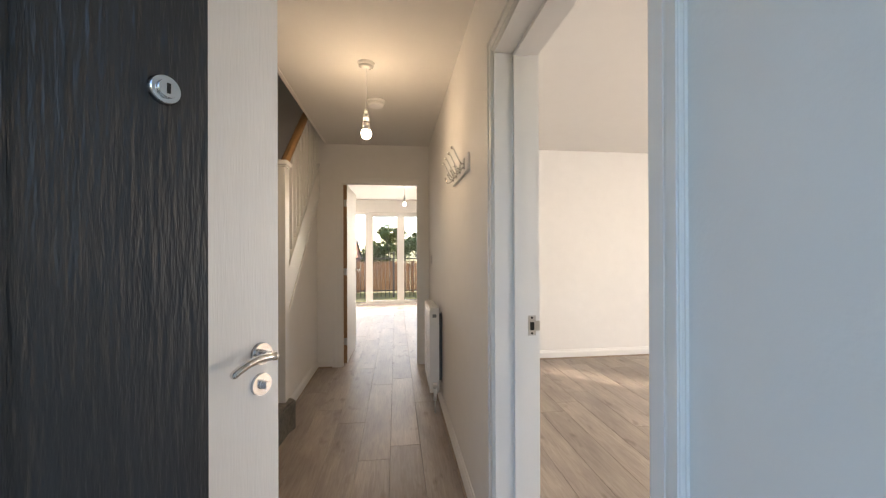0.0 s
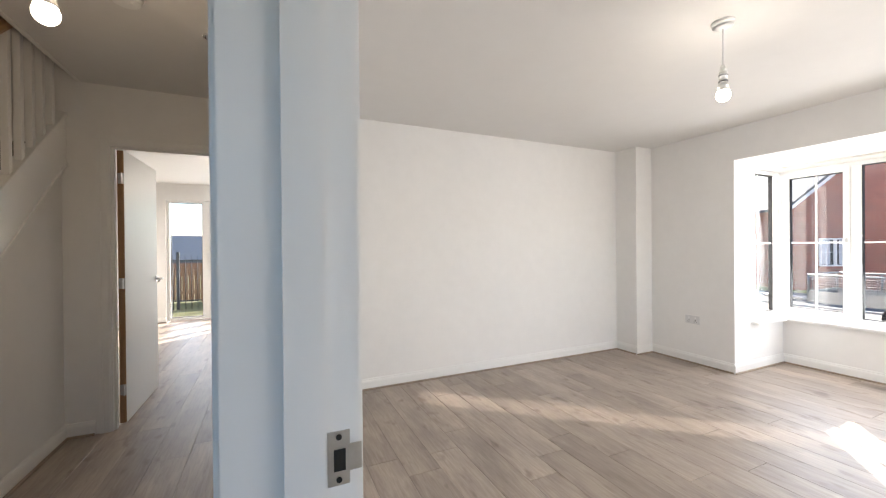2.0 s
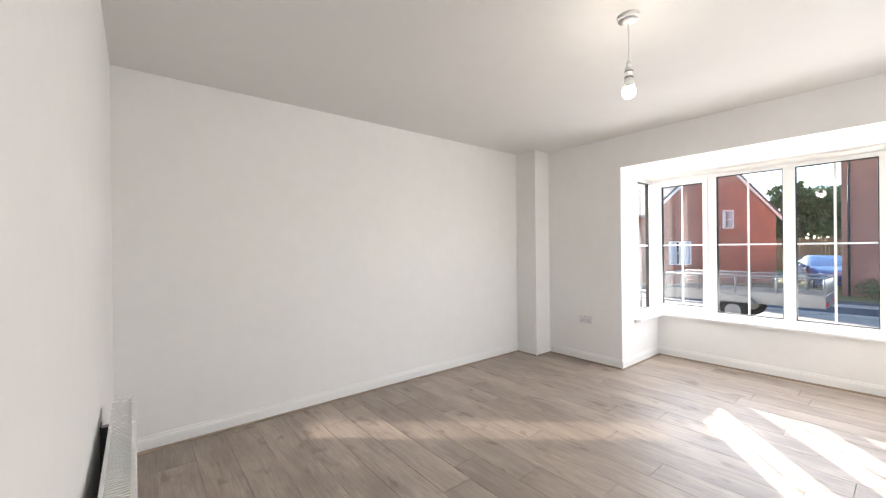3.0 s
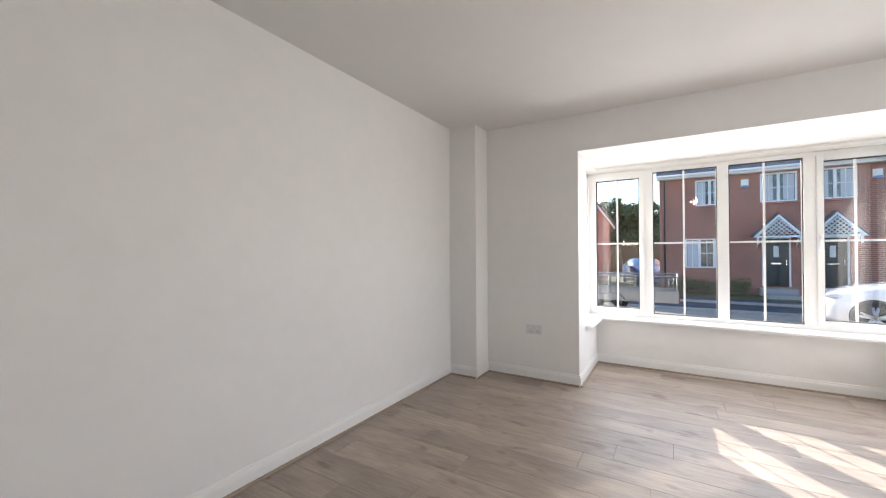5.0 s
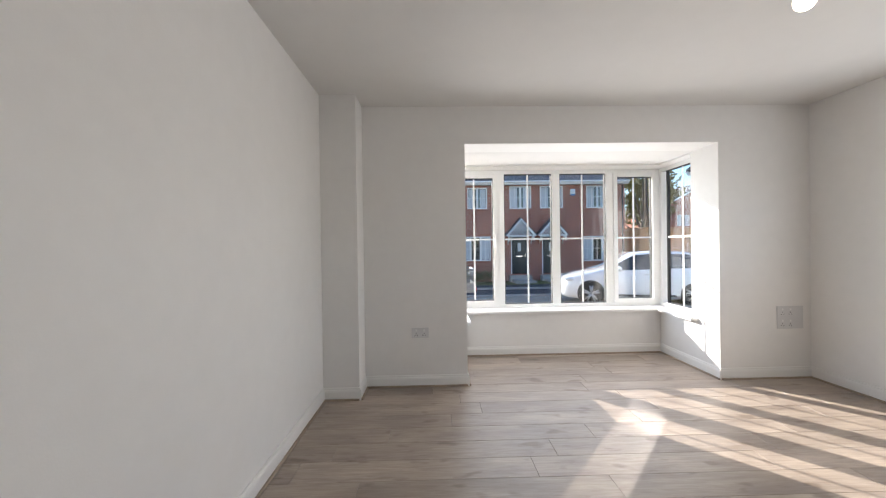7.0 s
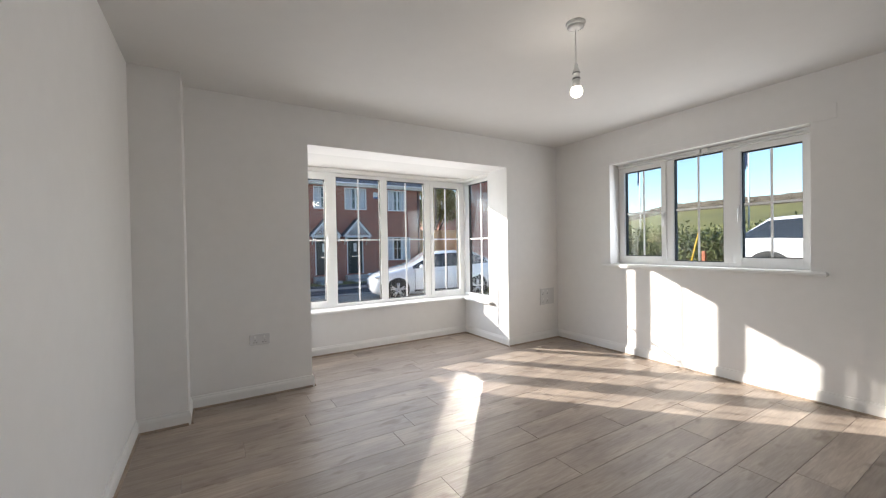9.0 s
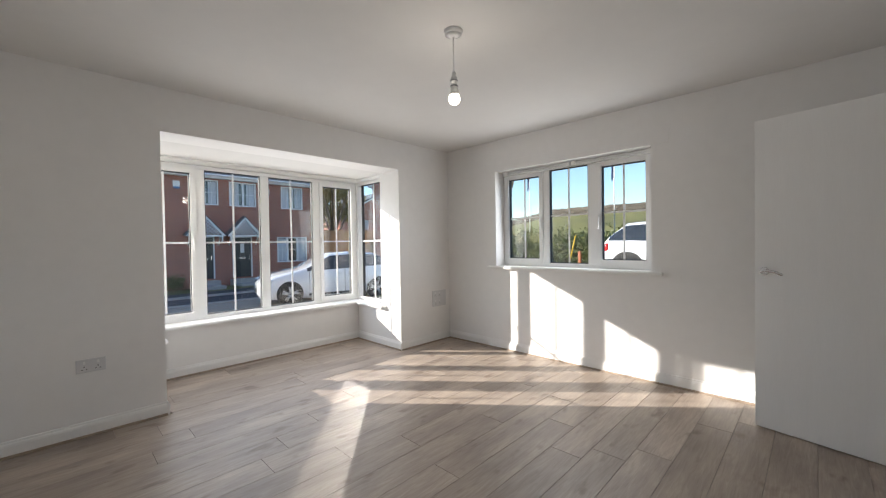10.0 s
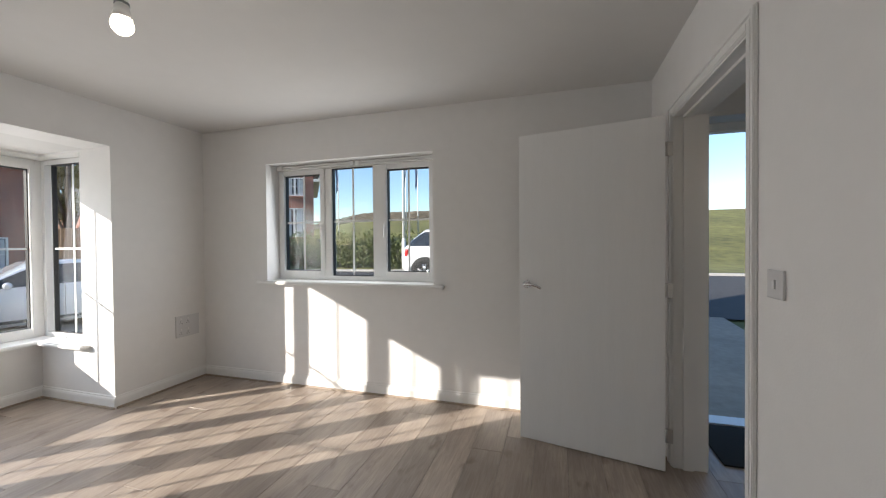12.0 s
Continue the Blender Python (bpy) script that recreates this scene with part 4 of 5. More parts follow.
kerb("kerb_1", 14.1, 14.25, -4, 30, "kerbs")
kerb("kerb_2", 16.8, 16.95, -10, 30, "kerbs")
kerb("kerb_3", -30, 30, -11.15, -11.0, "kerbs")


def leaf_cloud(bm, c, r, n, size, rng, flat=1.0, mi=0):
    for _ in range(n):
        while True:
            p = Vector((rng.uniform(-1, 1), rng.uniform(-1, 1), rng.uniform(-1, 1)))
            if 0.2 < p.length < 1:
                break
        p = Vector((p.x * r, p.y * r, p.z * r * flat)) + Vector(c)
        e = Euler((rng.uniform(0, 6.3), rng.uniform(0, 6.3), rng.uniform(0, 6.3))).to_matrix()
        s = size * rng.uniform(0.6, 1.4)
        vs = [bm.verts.new(p + e @ Vector(q)) for q in ((-s, 0, 0), (0, -s * 0.45, s * 0.1), (s, 0, 0), (0, s * 0.45, s * 0.1))]
        bm.faces.new(vs).material_index = mi


def tree(x, y, z, h, crown, seed, mats=None, label="leafy green tree with uneven crown", leaf=0.16, leaves=2600):
    rng = random.Random(seed)
    root = empty("tree", pose(x, y, z))
    tagged(root, label, "tree")
    bm = bmesh.new()
    tube(bm, (0, 0, -0.2), (0.1, 0, h * 0.45), h * 0.035, h * 0.022, n=10)
    tips = []
    for i in range(9):
        a = i * 2.4 + rng.uniform(-0.3, 0.3)
        b = Vector((math.cos(a) * crown * rng.uniform(0.4, 0.8), math.sin(a) * crown * rng.uniform(0.4, 0.8), h * rng.uniform(0.5, 0.95)))
        tube(bm, (0.08, 0, h * rng.uniform(0.22, 0.44)), b, h * 0.014, h * 0.004, n=7)
        tips.append(b)
    finish("trunk", bm, BARK, root)
    bm = bmesh.new()
    for t in tips + [Vector((0, 0, h * 0.85)), Vector((0, 0, h * 0.65))]:
        for _ in range(4):
            q = t + Vector((rng.uniform(-1, 1), rng.uniform(-1, 1), rng.uniform(-0.8, 0.6))) * crown * 0.32
            leaf_cloud(bm, q, crown * rng.uniform(0.2, 0.36), leaves // 44, leaf, rng, 0.8)
    finish("foliage", bm, mats or LEAF, root)


def hedge(x0, x1, y, depth, h, seed, label):
    rng = random.Random(seed)
    root = empty("hedge", pose(0, 0, 0))
    tagged(root, label, "hedge")
    bm, st = bmesh.new(), bmesh.new()
    x = x0
    while x < x1:
        for _ in range(3):
            yy = y + rng.uniform(-depth, depth) / 2
            g = ground_z(x, yy) - 0.05
            top = h * rng.uniform(0.7, 1.08)
            tube(st, (x, yy, g), (x + rng.uniform(-.2, .2), yy, g + top * 0.8), 0.02, 0.008, n=5)
            for k in range(3):
                leaf_cloud(bm, (x + rng.uniform(-.3, .3), yy, g + top * (0.25 + 0.3 * k)), 0.42, 42, 0.07, rng)
        x += 0.42
    finish("stems", st, BARK, root)
    finish("foliage", bm, [LEAF], root)


hedge(1.5, 24, -13.2, 1.1, 1.5, 3, "clipped green shrub hedge beside the road")

# bank-top dry stone wall
rng = random.Random(11)
root = empty("stone_wall")
tagged(root, "weathered dry stone wall along the bank", "stone wall", kind="structure")
stones = []
for k in range(6):
    bm = bmesh.new()
    box(bm, -0.26, 0.26, -0.2, 0.2, -0.11, 0.11)
    for v in bm.verts:
        v.co += Vector((rng.uniform(-.05, .05), rng.uniform(-.03, .03), rng.uniform(-.03, .03)))
    bmesh.ops.bevel(bm, geom=list(bm.edges), offset=0.03, segments=1, affect="EDGES")
    me = bpy.data.meshes.new("stone")
    bm.to_mesh(me)
    bm.free()
    me.materials.append(STONE)
    stones.append(me)
for row in range(4):
    for i in range(70):
        x = 5 + i * 0.5 + (row % 2) * 0.25
        ob = new("stone", stones[rng.randrange(6)])
        ob.parent = root
        ob.matrix_basis = pose(x, -41.9 + rng.uniform(-.06, .06), ground_z(x, -41.9) + 0.05 + row * 0.2, 0, 0, rng.uniform(-4, 4)) @ Matrix.Diagonal((1, 1, rng.uniform(0.9, 1.2) if row < 3 else rng.uniform(0.9, 1.7), 1))

def pole(name, x, y, h, r, mat, label, cat, flag=False, group=""):
    z = ground_z(x, y) - 0.08
    root = empty(name, pose(x, y, z))
    tagged(root, label, cat, group)
    bm = bmesh.new()
    if flag:
        tube(bm, (0, 0, 0), (0, 0, h), r, r * 0.6, n=12)
        ball(bm, (0, 0, h), r * 1.4)
    else:
        tube(bm, (0, 0, 0), (0, 0, 1.2), r * 1.5, n=14)
        tube(bm, (0, 0, 1.2), (0, 0, 1.3), r * 1.5, r, n=14)
        tube(bm, (0, 0, 1.3), (0, 0, h), r, r * 0.8, n=14)
        tube(bm, (0, 0, h), (-0.5, 0, h + 0.05), r * 0.5, n=10)
        box(bm, -0.95, -0.45, -0.09, 0.09, h, h + 0.09, bevel=0.02)
    finish("post", bm, mat, root)
    if flag:
        bm = bmesh.new()
        n = 8
        rows = []
        for j in range(n + 1):
            zz = h - 0.1 - 2.0 * j / n
            w = 0.24 * (1 - 0.4 * j / n)
            rows.append([bm.verts.new((0.03 + w * i / 5, 0.09 * math.sin(i * 1.9 + j * 0.5), zz - 0.25 * i / 5)) for i in range(6)])
        for r0, r1 in zip(rows, rows[1:]):
            for i in range(5):
                bm.faces.new((r0[i], r0[i + 1], r1[i + 1], r1[i])).smooth = True
        bmesh.ops.solidify(bm, geom=list(bm.faces), thickness=0.006)
        finish("flag", bm, NAVY, root)


pole("street_lamp", 6.72, -11.6, 6.0, 0.055, WPAINT, "tall pale grey street lamp column", "street lamp")
for x in (18.6, 12.5, 11.5):
    pole("flagpole", x, -26, 6.2, 0.05, WPAINT, "white flagpole with a drooping navy flag", "flagpole", True, "flagpoles on the bank")

# marker posts by the hedge
bm = bmesh.new()
tube(bm, (8.35, -12.3, ground_z(8, -12.3) - 0.1), (8.05, -12.3, ground_z(8, -12.3) + 1.15), 0.03, n=8)
tagged(finish("leaning_post", bm, YELLOW), "yellow leaning marker post by the hedge", "post")
bm = bmesh.new()
box(bm, 7.82, 7.93, -12.36, -12.24, ground_z(8, -12.3) - 0.1, ground_z(8, -12.3) + 0.5, bevel=0.01)
tagged(finish("marker_post", bm, ORANGE), "short orange marker post by the hedge", "post")


# vehicles: stations along the length: (x, floor, sill half width, belt z, belt half width, roof z, roof half width)
def car(name, m, stations, paint, glass_from, wheels, wheel_r, width, label, tail=None, lamps=None, cladding=False):
    root = empty(name, m)
    tagged(root, label, "car")
    bm = bmesh.new()
    rings = []
    for x, f, hw, bz, bw, rz, rw in stations:
        pts = [(f, hw * 0.92), (f + 0.12, hw), (f + (bz - f) * 0.6, hw * 1.01), (bz, bw), (bz + (rz - bz) * 0.85, rw), (rz, rw * 0.82)]
        rings.append([bm.verts.new((x, -w, z)) for z, w in pts] + [bm.verts.new((x, w, z)) for z, w in reversed(pts)])
    for j, (a, b) in enumerate(zip(rings, rings[1:])):
        for i in range(len(a)):
            k = (i + 1) % len(a)
            f = bm.faces.new((a[i], a[k], b[k], b[i]))
            f.smooth = True
            if j in glass_from and i in (3, 7):
                f.material_index = 1
            if j in (glass_from[0] - 1, glass_from[-1] + 1) and i in (5,) and stations[j][5] - stations[j][3] + stations[j + 1][5] - stations[j + 1][3] > 0.2:
                f.material_index = 1
    bm.faces.new(rings[0]), bm.faces.new(rings[-1])
    bmesh.ops.recalc_face_normals(bm, faces=bm.faces)
    finish("body", bm, [paint, CARG], root)
    bm = bmesh.new()
    j0, j1 = glass_from[0], glass_from[-1] + 1
    for st in (stations[(j0 + j1) // 2],):
        for s in (-1, 1):
            x, f, hw, bz, bw, rz, rw = st
            prism(bm, [(x - 0.04, bz), (x + 0.04, bz), (x + 0.03, bz + (rz - bz) * 0.85), (x - 0.03, bz + (rz - bz) * 0.85)], "y", s * bw - 0.004, s * bw + 0.004)
            for v in bm.verts:
                if v.co.z > bz + 0.1:
                    v.co.y = math.copysign(rw + 0.005, v.co.y)
    finish("pillar", bm, TRIMB, root)
    for wx in wheels:
        for s in (-1, 1):
            y = s * (width / 2 - 0.10)
            bm = bmesh.new()
            tube(bm, (wx, y - 0.1, wheel_r), (wx, y + 0.1, wheel_r), wheel_r, n=32)
            wobj = finish("wheel", bm, RUBBER, root)
            bm = bmesh.new()
            yo = y + s * 0.1
            bmesh.ops.create_cone(bm, cap_ends=False, segments=28, radius1=wheel_r * 0.72, radius2=wheel_r * 0.72, depth=0.02, matrix=pose(wx, yo, wheel_r, 90))
            for q in range(5):
                a = q * math.tau / 5 + 0.3
                for da in (-0.16, 0.16):
                    tube(bm, (wx, yo, wheel_r), (wx + math.cos(a + da) * wheel_r * 0.7, yo, wheel_r + math.sin(a + da) * wheel_r * 0.7), 0.028, 0.02, n=8)
            tube(bm, (wx, yo - 0.01, wheel_r), (wx, yo + 0.012, wheel_r), 0.06, n=16)
            finish("rim", bm, ALLOY, wobj)
            bm = bmesh.new()
            tube(bm, (wx, s * (width / 2 - 0.12), wheel_r + 0.01), (wx, s * (width / 2 + (0.012 if cladding else 0.004)), wheel_r + 0.01), wheel_r * (1.26 if cladding else 1.12), n=36)
            for v in bm.verts:
                v.co.z = max(v.co.z, 0.16)
            finish("wheel_arch", bm, TRIMB, root)
            wobj.matrix_basis = Matrix.Translation((0, s * 0.02, 0))
    for spec, mat_, nm in ((tail, RED, "tail_light"), (lamps, LENS, "headlight")):
        if spec:
            for s in (-1, 1):
                bm = bmesh.new()
                x, y, z, dx, dy, dz = spec
                ball(bm, (x, s * y, z), 1.0, dx, dy, dz, n=14)
                finish(nm, bm, mat_, root)
    bm = bmesh.new()
    for x0, x1, z0, z1 in ((wheels[0] + 0.52, wheels[0] + 0.528, 0.3, 0.92), (wheels[0] + 1.55, wheels[0] + 1.558, 0.3, 0.95), (wheels[0] + 0.5, wheels[1] - 0.45, 0.24, 0.30)):
        for s in (-1, 1):
            box(bm, x0, x1, s * width / 2 - 0.012, s * width / 2 + 0.010, z0, z1)
    box(bm, -0.012, 0.05, -0.27, 0.27, 0.36, 0.45)
    finish("dark_trim", bm, TRIMB, root)
    bm = bmesh.new()
    st = stations[glass_from[0]]
    for s in (-1, 1):
        ball(bm, (st[0] + 0.25, s * (width / 2 + 0.05), st[3] + 0.06), 0.1, 0.7, 0.9, 0.7, n=12)
    finish("door_mirror", bm, paint, root)
    bm = bmesh.new()
    for s in (-1, 1):
        box(bm, st[0] + 0.85, st[0] + 1.02, s * (width / 2) - 0.004, s * (width / 2) + 0.014, st[3] - 0.11, st[3] - 0.085, bevel=0.004)
    finish("door_handle", bm, SATIN, root)
    return root


hatch = [(0.0, 0.33, 0.36, 0.52, 0.34, 0.60, 0.3), (0.07, 0.22, 0.56, 0.62, 0.54, 0.68, 0.48), (0.20, 0.18, 0.72, 0.68, 0.70, 0.76, 0.62), (0.45, 0.18, 0.85, 0.76, 0.83, 0.85, 0.72), (1.0, 0.17, 0.88, 0.88, 0.86, 0.96, 0.78),
         (1.25, 0.17, 0.885, 0.93, 0.86, 1.02, 0.78), (1.95, 0.17, 0.885, 0.96, 0.865, 1.42, 0.64), (2.6, 0.17, 0.885, 0.98, 0.865, 1.46, 0.65),
         (3.3, 0.18, 0.885, 1.01, 0.86, 1.42, 0.63), (3.75, 0.22, 0.86, 1.05, 0.82, 1.22, 0.62), (3.98, 0.30, 0.80, 0.98, 0.76, 1.08, 0.62), (4.05, 0.40, 0.72, 0.80, 0.70, 0.86, 0.60)]
# nose to the north: local x runs about south
car("hatchback_car", pose(12.44, -1.24, ground_z(12.0, -3) + 0.01, 0, 0, -103), hatch, CARW, [5, 6, 7, 8], (0.78, 3.35), 0.315, 1.77, "white hatchback car parked on the paving", tail=(3.90, 0.70, 0.85, 0.07, 0.12, 0.09), lamps=(0.27, 0.70, 0.70, 0.20, 0.10, 0.055))
small = [(0.0, 0.35, 0.66, 0.60, 0.64, 0.70, 0.55), (0.08, 0.22, 0.78, 0.72, 0.76, 0.82, 0.66), (0.5, 0.20, 0.85, 0.86, 0.82, 0.93, 0.74), (1.05, 0.19, 0.86, 0.93, 0.84, 1.0, 0.76), (1.2, 0.19, 0.86, 0.97, 0.84, 1.08, 0.76),
         (1.62, 0.19, 0.86, 0.99, 0.84, 1.50, 0.66), (2.4, 0.19, 0.86, 1.01, 0.84, 1.55, 0.68), (3.35, 0.2, 0.86, 1.04, 0.83, 1.50, 0.66), (3.78, 0.25, 0.83, 1.04, 0.80, 1.18, 0.66), (3.92, 0.32, 0.80, 0.95, 0.77, 1.02, 0.64), (3.98, 0.42, 0.74, 0.70, 0.72, 0.78, 0.62)]
# heading west: local x runs east
car("compact_car", pose(1.17, -8.45, ground_z(3.5, -8.3) - 0.02, 0, 0, 0), small, CARW, [4, 5, 6, 7], (0.72, 3.28), 0.33, 1.72, "white compact car parked along the street", tail=(3.82, 0.80, 0.86, 0.07, 0.05, 0.12), lamps=(0.12, 0.6, 0.74, 0.1, 0.12, 0.1), cladding=True)
car("parked_car", pose(24.0, 2.2, ground_z(24, 4) - 0.05, 0, 0, 20), hatch, CARB, [5, 6, 7, 8], (0.78, 3.35), 0.315, 1.77, "blue hatchback car parked between the houses", lamps=(0.22, 0.66, 0.66, 0.16, 0.12, 0.06))


def trailer():
    z = ground_z(11, 2.5)
    root = empty("cage_trailer", pose(11.0, 1.40, z))
    tagged(root, "grey galvanised mesh-sided trailer on the street edge", "trailer")
    L, W, B, H = 2.9, 1.35, 0.45, 1.05
    bm = bmesh.new()
    box(bm, 0, W, 0, L, B, B + 0.05, bevel=0.006)
    box(bm, 0, 0.03, 0, L, B + 0.05, B + 0.25), box(bm, W - 0.03, W, 0, L, B + 0.05, B + 0.25)
    box(bm, 0.03, W - 0.03, 0, 0.03, B + 0.05, B + 0.25), box(bm, 0.03, W - 0.03, L - 0.03, L, B + 0.05, B + 0.25)
    tube(bm, (W / 2, L, B), (W / 2, L + 1.1, B), 0.04, n=10)
    tube(bm, (W / 2, L + 0.9, 0), (W / 2, L + 0.9, B + 0.2), 0.03, n=10)
    finish("bed", bm, GALV, root)
    bm = bmesh.new()
    for x in (0.015, W - 0.015):
        for i in range(5):
            tube(bm, (x, 0.02 + i * (L - 0.04) / 4, B + 0.2), (x, 0.02 + i * (L - 0.04) / 4, H), 0.018, n=8)
        tube(bm, (x, 0, H), (x, L, H), 0.02, n=8)
        for i in range(1, 30):
            tube(bm, (x, i * L / 30, B + 0.25), (x, i * L / 30, H), 0.004, n=4)
        for i in range(1, 7):
            tube(bm, (x, 0, B + 0.25 + i * 0.05), (x, L, B + 0.25 + i * 0.05), 0.004, n=4)
    for y in (0.015, L - 0.015):
        tube(bm, (0, y, H), (W, y, H), 0.02, n=8)
        for i in range(1, 14):
            tube(bm, (i * W / 14, y, B + 0.25), (i * W / 14, y, H), 0.004, n=4)
    finish("mesh_side", bm, GALV, root)
    for s, x in ((-1, -0.11), (1, W + 0.11)):
        bm = bmesh.new()
        tube(bm, (x - 0.08, L * 0.5, 0.28), (x + 0.08, L * 0.5, 0.28), 0.28, n=24)
        tube(bm, (x - 0.085, L * 0.5, 0.28), (x + 0.085, L * 0.5, 0.28), 0.15, n=20, mi=1)
        finish("wheel", bm, [RUBBER, GALV], root)
        bm = bmesh.new()
        prism(bm, [(L * 0.5 - 0.36, 0.5), (L * 0.5 - 0.25, 0.62), (L * 0.5 + 0.25, 0.62), (L * 0.5 + 0.36, 0.5), (L * 0.5 + 0.36, 0.48), (L * 0.5 - 0.36, 0.48)], "x", x - 0.1, x + 0.1)
        finish("mudguard", bm, GALV, root)
    bm = bmesh.new()
    box(bm, 0.05, 0.2, -0.03, 0.0, B + 0.05, B + 0.13), box(bm, W - 0.2, W - 0.05, -0.03, 0.0, B + 0.05, B + 0.13)
    finish("tail_light", bm, RED, root)


trailer()


# ---- houses ----
def house_window(parent, m, w, h, cols=2):
    """Local x across, y outward from the wall face, z up from the sill."""
    root = empty("window", m)
    root.parent = parent
    bm = bmesh.new()
    ring(bm, 0, w, 0, h, 0.06, -0.06, 0.02)
    for i in range(1, cols):
        box(bm, w * i / cols - 0.05, w * i / cols + 0.05, -0.06, 0.02, 0.06, h - 0.06)
    for i in range(cols):
        a, b = w * i / cols + 0.05, w * (i + 1) / cols - 0.05
        box(bm, (a + b) / 2 - 0.012, (a + b) / 2 + 0.012, -0.04, -0.01, 0.06, h - 0.06)
        box(bm, a, b, -0.038, -0.012, h * 0.5 - 0.012, h * 0.5 + 0.012)
    finish("frame", bm, WPAINT, root)
    bm = bmesh.new()
    box(bm, 0.06, w - 0.06, -0.05, -0.042, 0.06, h - 0.06)
    finish("pane", bm, CARG, root)
    bm = bmesh.new()
    box(bm, 0.08, w * 0.36, -0.041, -0.039, 0.08, h - 0.08)
    box(bm, w * 0.64, w - 0.08, -0.041, -0.039, 0.08, h - 0.08)
    finish("curtain", bm, CURTAIN, root)
    bm = bmesh.new()
    box(bm, -0.06, w + 0.06, -0.04, 0.07, -0.075, -0.002)
    finish("sill", bm, WPAINT if cols > 9 else BRICK, root)
    return root


def facing_west(x, y, z):
    """Local x runs north to south, y points west."""
    return Matrix(((0, -1, 0, x), (-1, 0, 0, y), (0, 0, 1, z), (0, 0, 0, 1)))


def porch(parent, y, z):
    """Gabled porch canopy with lattice; y: its middle."""
    root = empty("porch", pose(21.5, y, z))
    root.parent = parent
    bm = bmesh.new()
    hw, h, d = 0.72, 0.82, 0.5
    for s in (-1, 1):
        prism(bm, [(s * (hw + 0.06), -0.06), (0, h), (0, h + 0.09), (s * (hw + 0.12), -0.02)], "x", -d, 0)
    finish("roof", bm, SLATE, root)
    bm = bmesh.new()
    for s in (-1, 1):
        prism(bm, [(s * hw, -0.08), (0, h - 0.09), (0, h + 0.02), (s * (hw + 0.10), -0.08)], "x", -d - 0.04, -d - 0.001)
        box(bm, -d, -0.02, s * 0.62 - 0.035, s * 0.62 + 0.035, -0.08, 0.0)
        tube(bm, (-d + 0.1, s * 0.62, -0.05), (-0.03, s * 0.62, -0.5), 0.03, n=6)
        box(bm, -d - 0.03, -d + 0.03, s * 0.66 - 0.035, s * 0.66 + 0.035, -0.35, -0.08)
    box(bm, -d - 0.04, -d - 0.004, -hw, hw, -0.10, -0.02)
    finish("bargeboard", bm, WPAINT, root)
    bm = bmesh.new()
    for i in range(-6, 7):
        for s in (-1, 1):
            c = i * 0.16
            pts = []
            for q in range(0, 41):
                u = -hw + 2 * hw * q / 40
                v = s * (u - c)
                if -0.02 <= v <= (h - 0.09) * (1 - abs(u) / hw):
                    pts.append((u, v))
            if len(pts) > 1:
                (u0, v0), (u1, v1) = pts[0], pts[-1]
                tube(bm, (-d - 0.02, u0, v0), (-d - 0.02, u1, v1), 0.022, n=4)
    finish("lattice", bm, WPAINT, root)


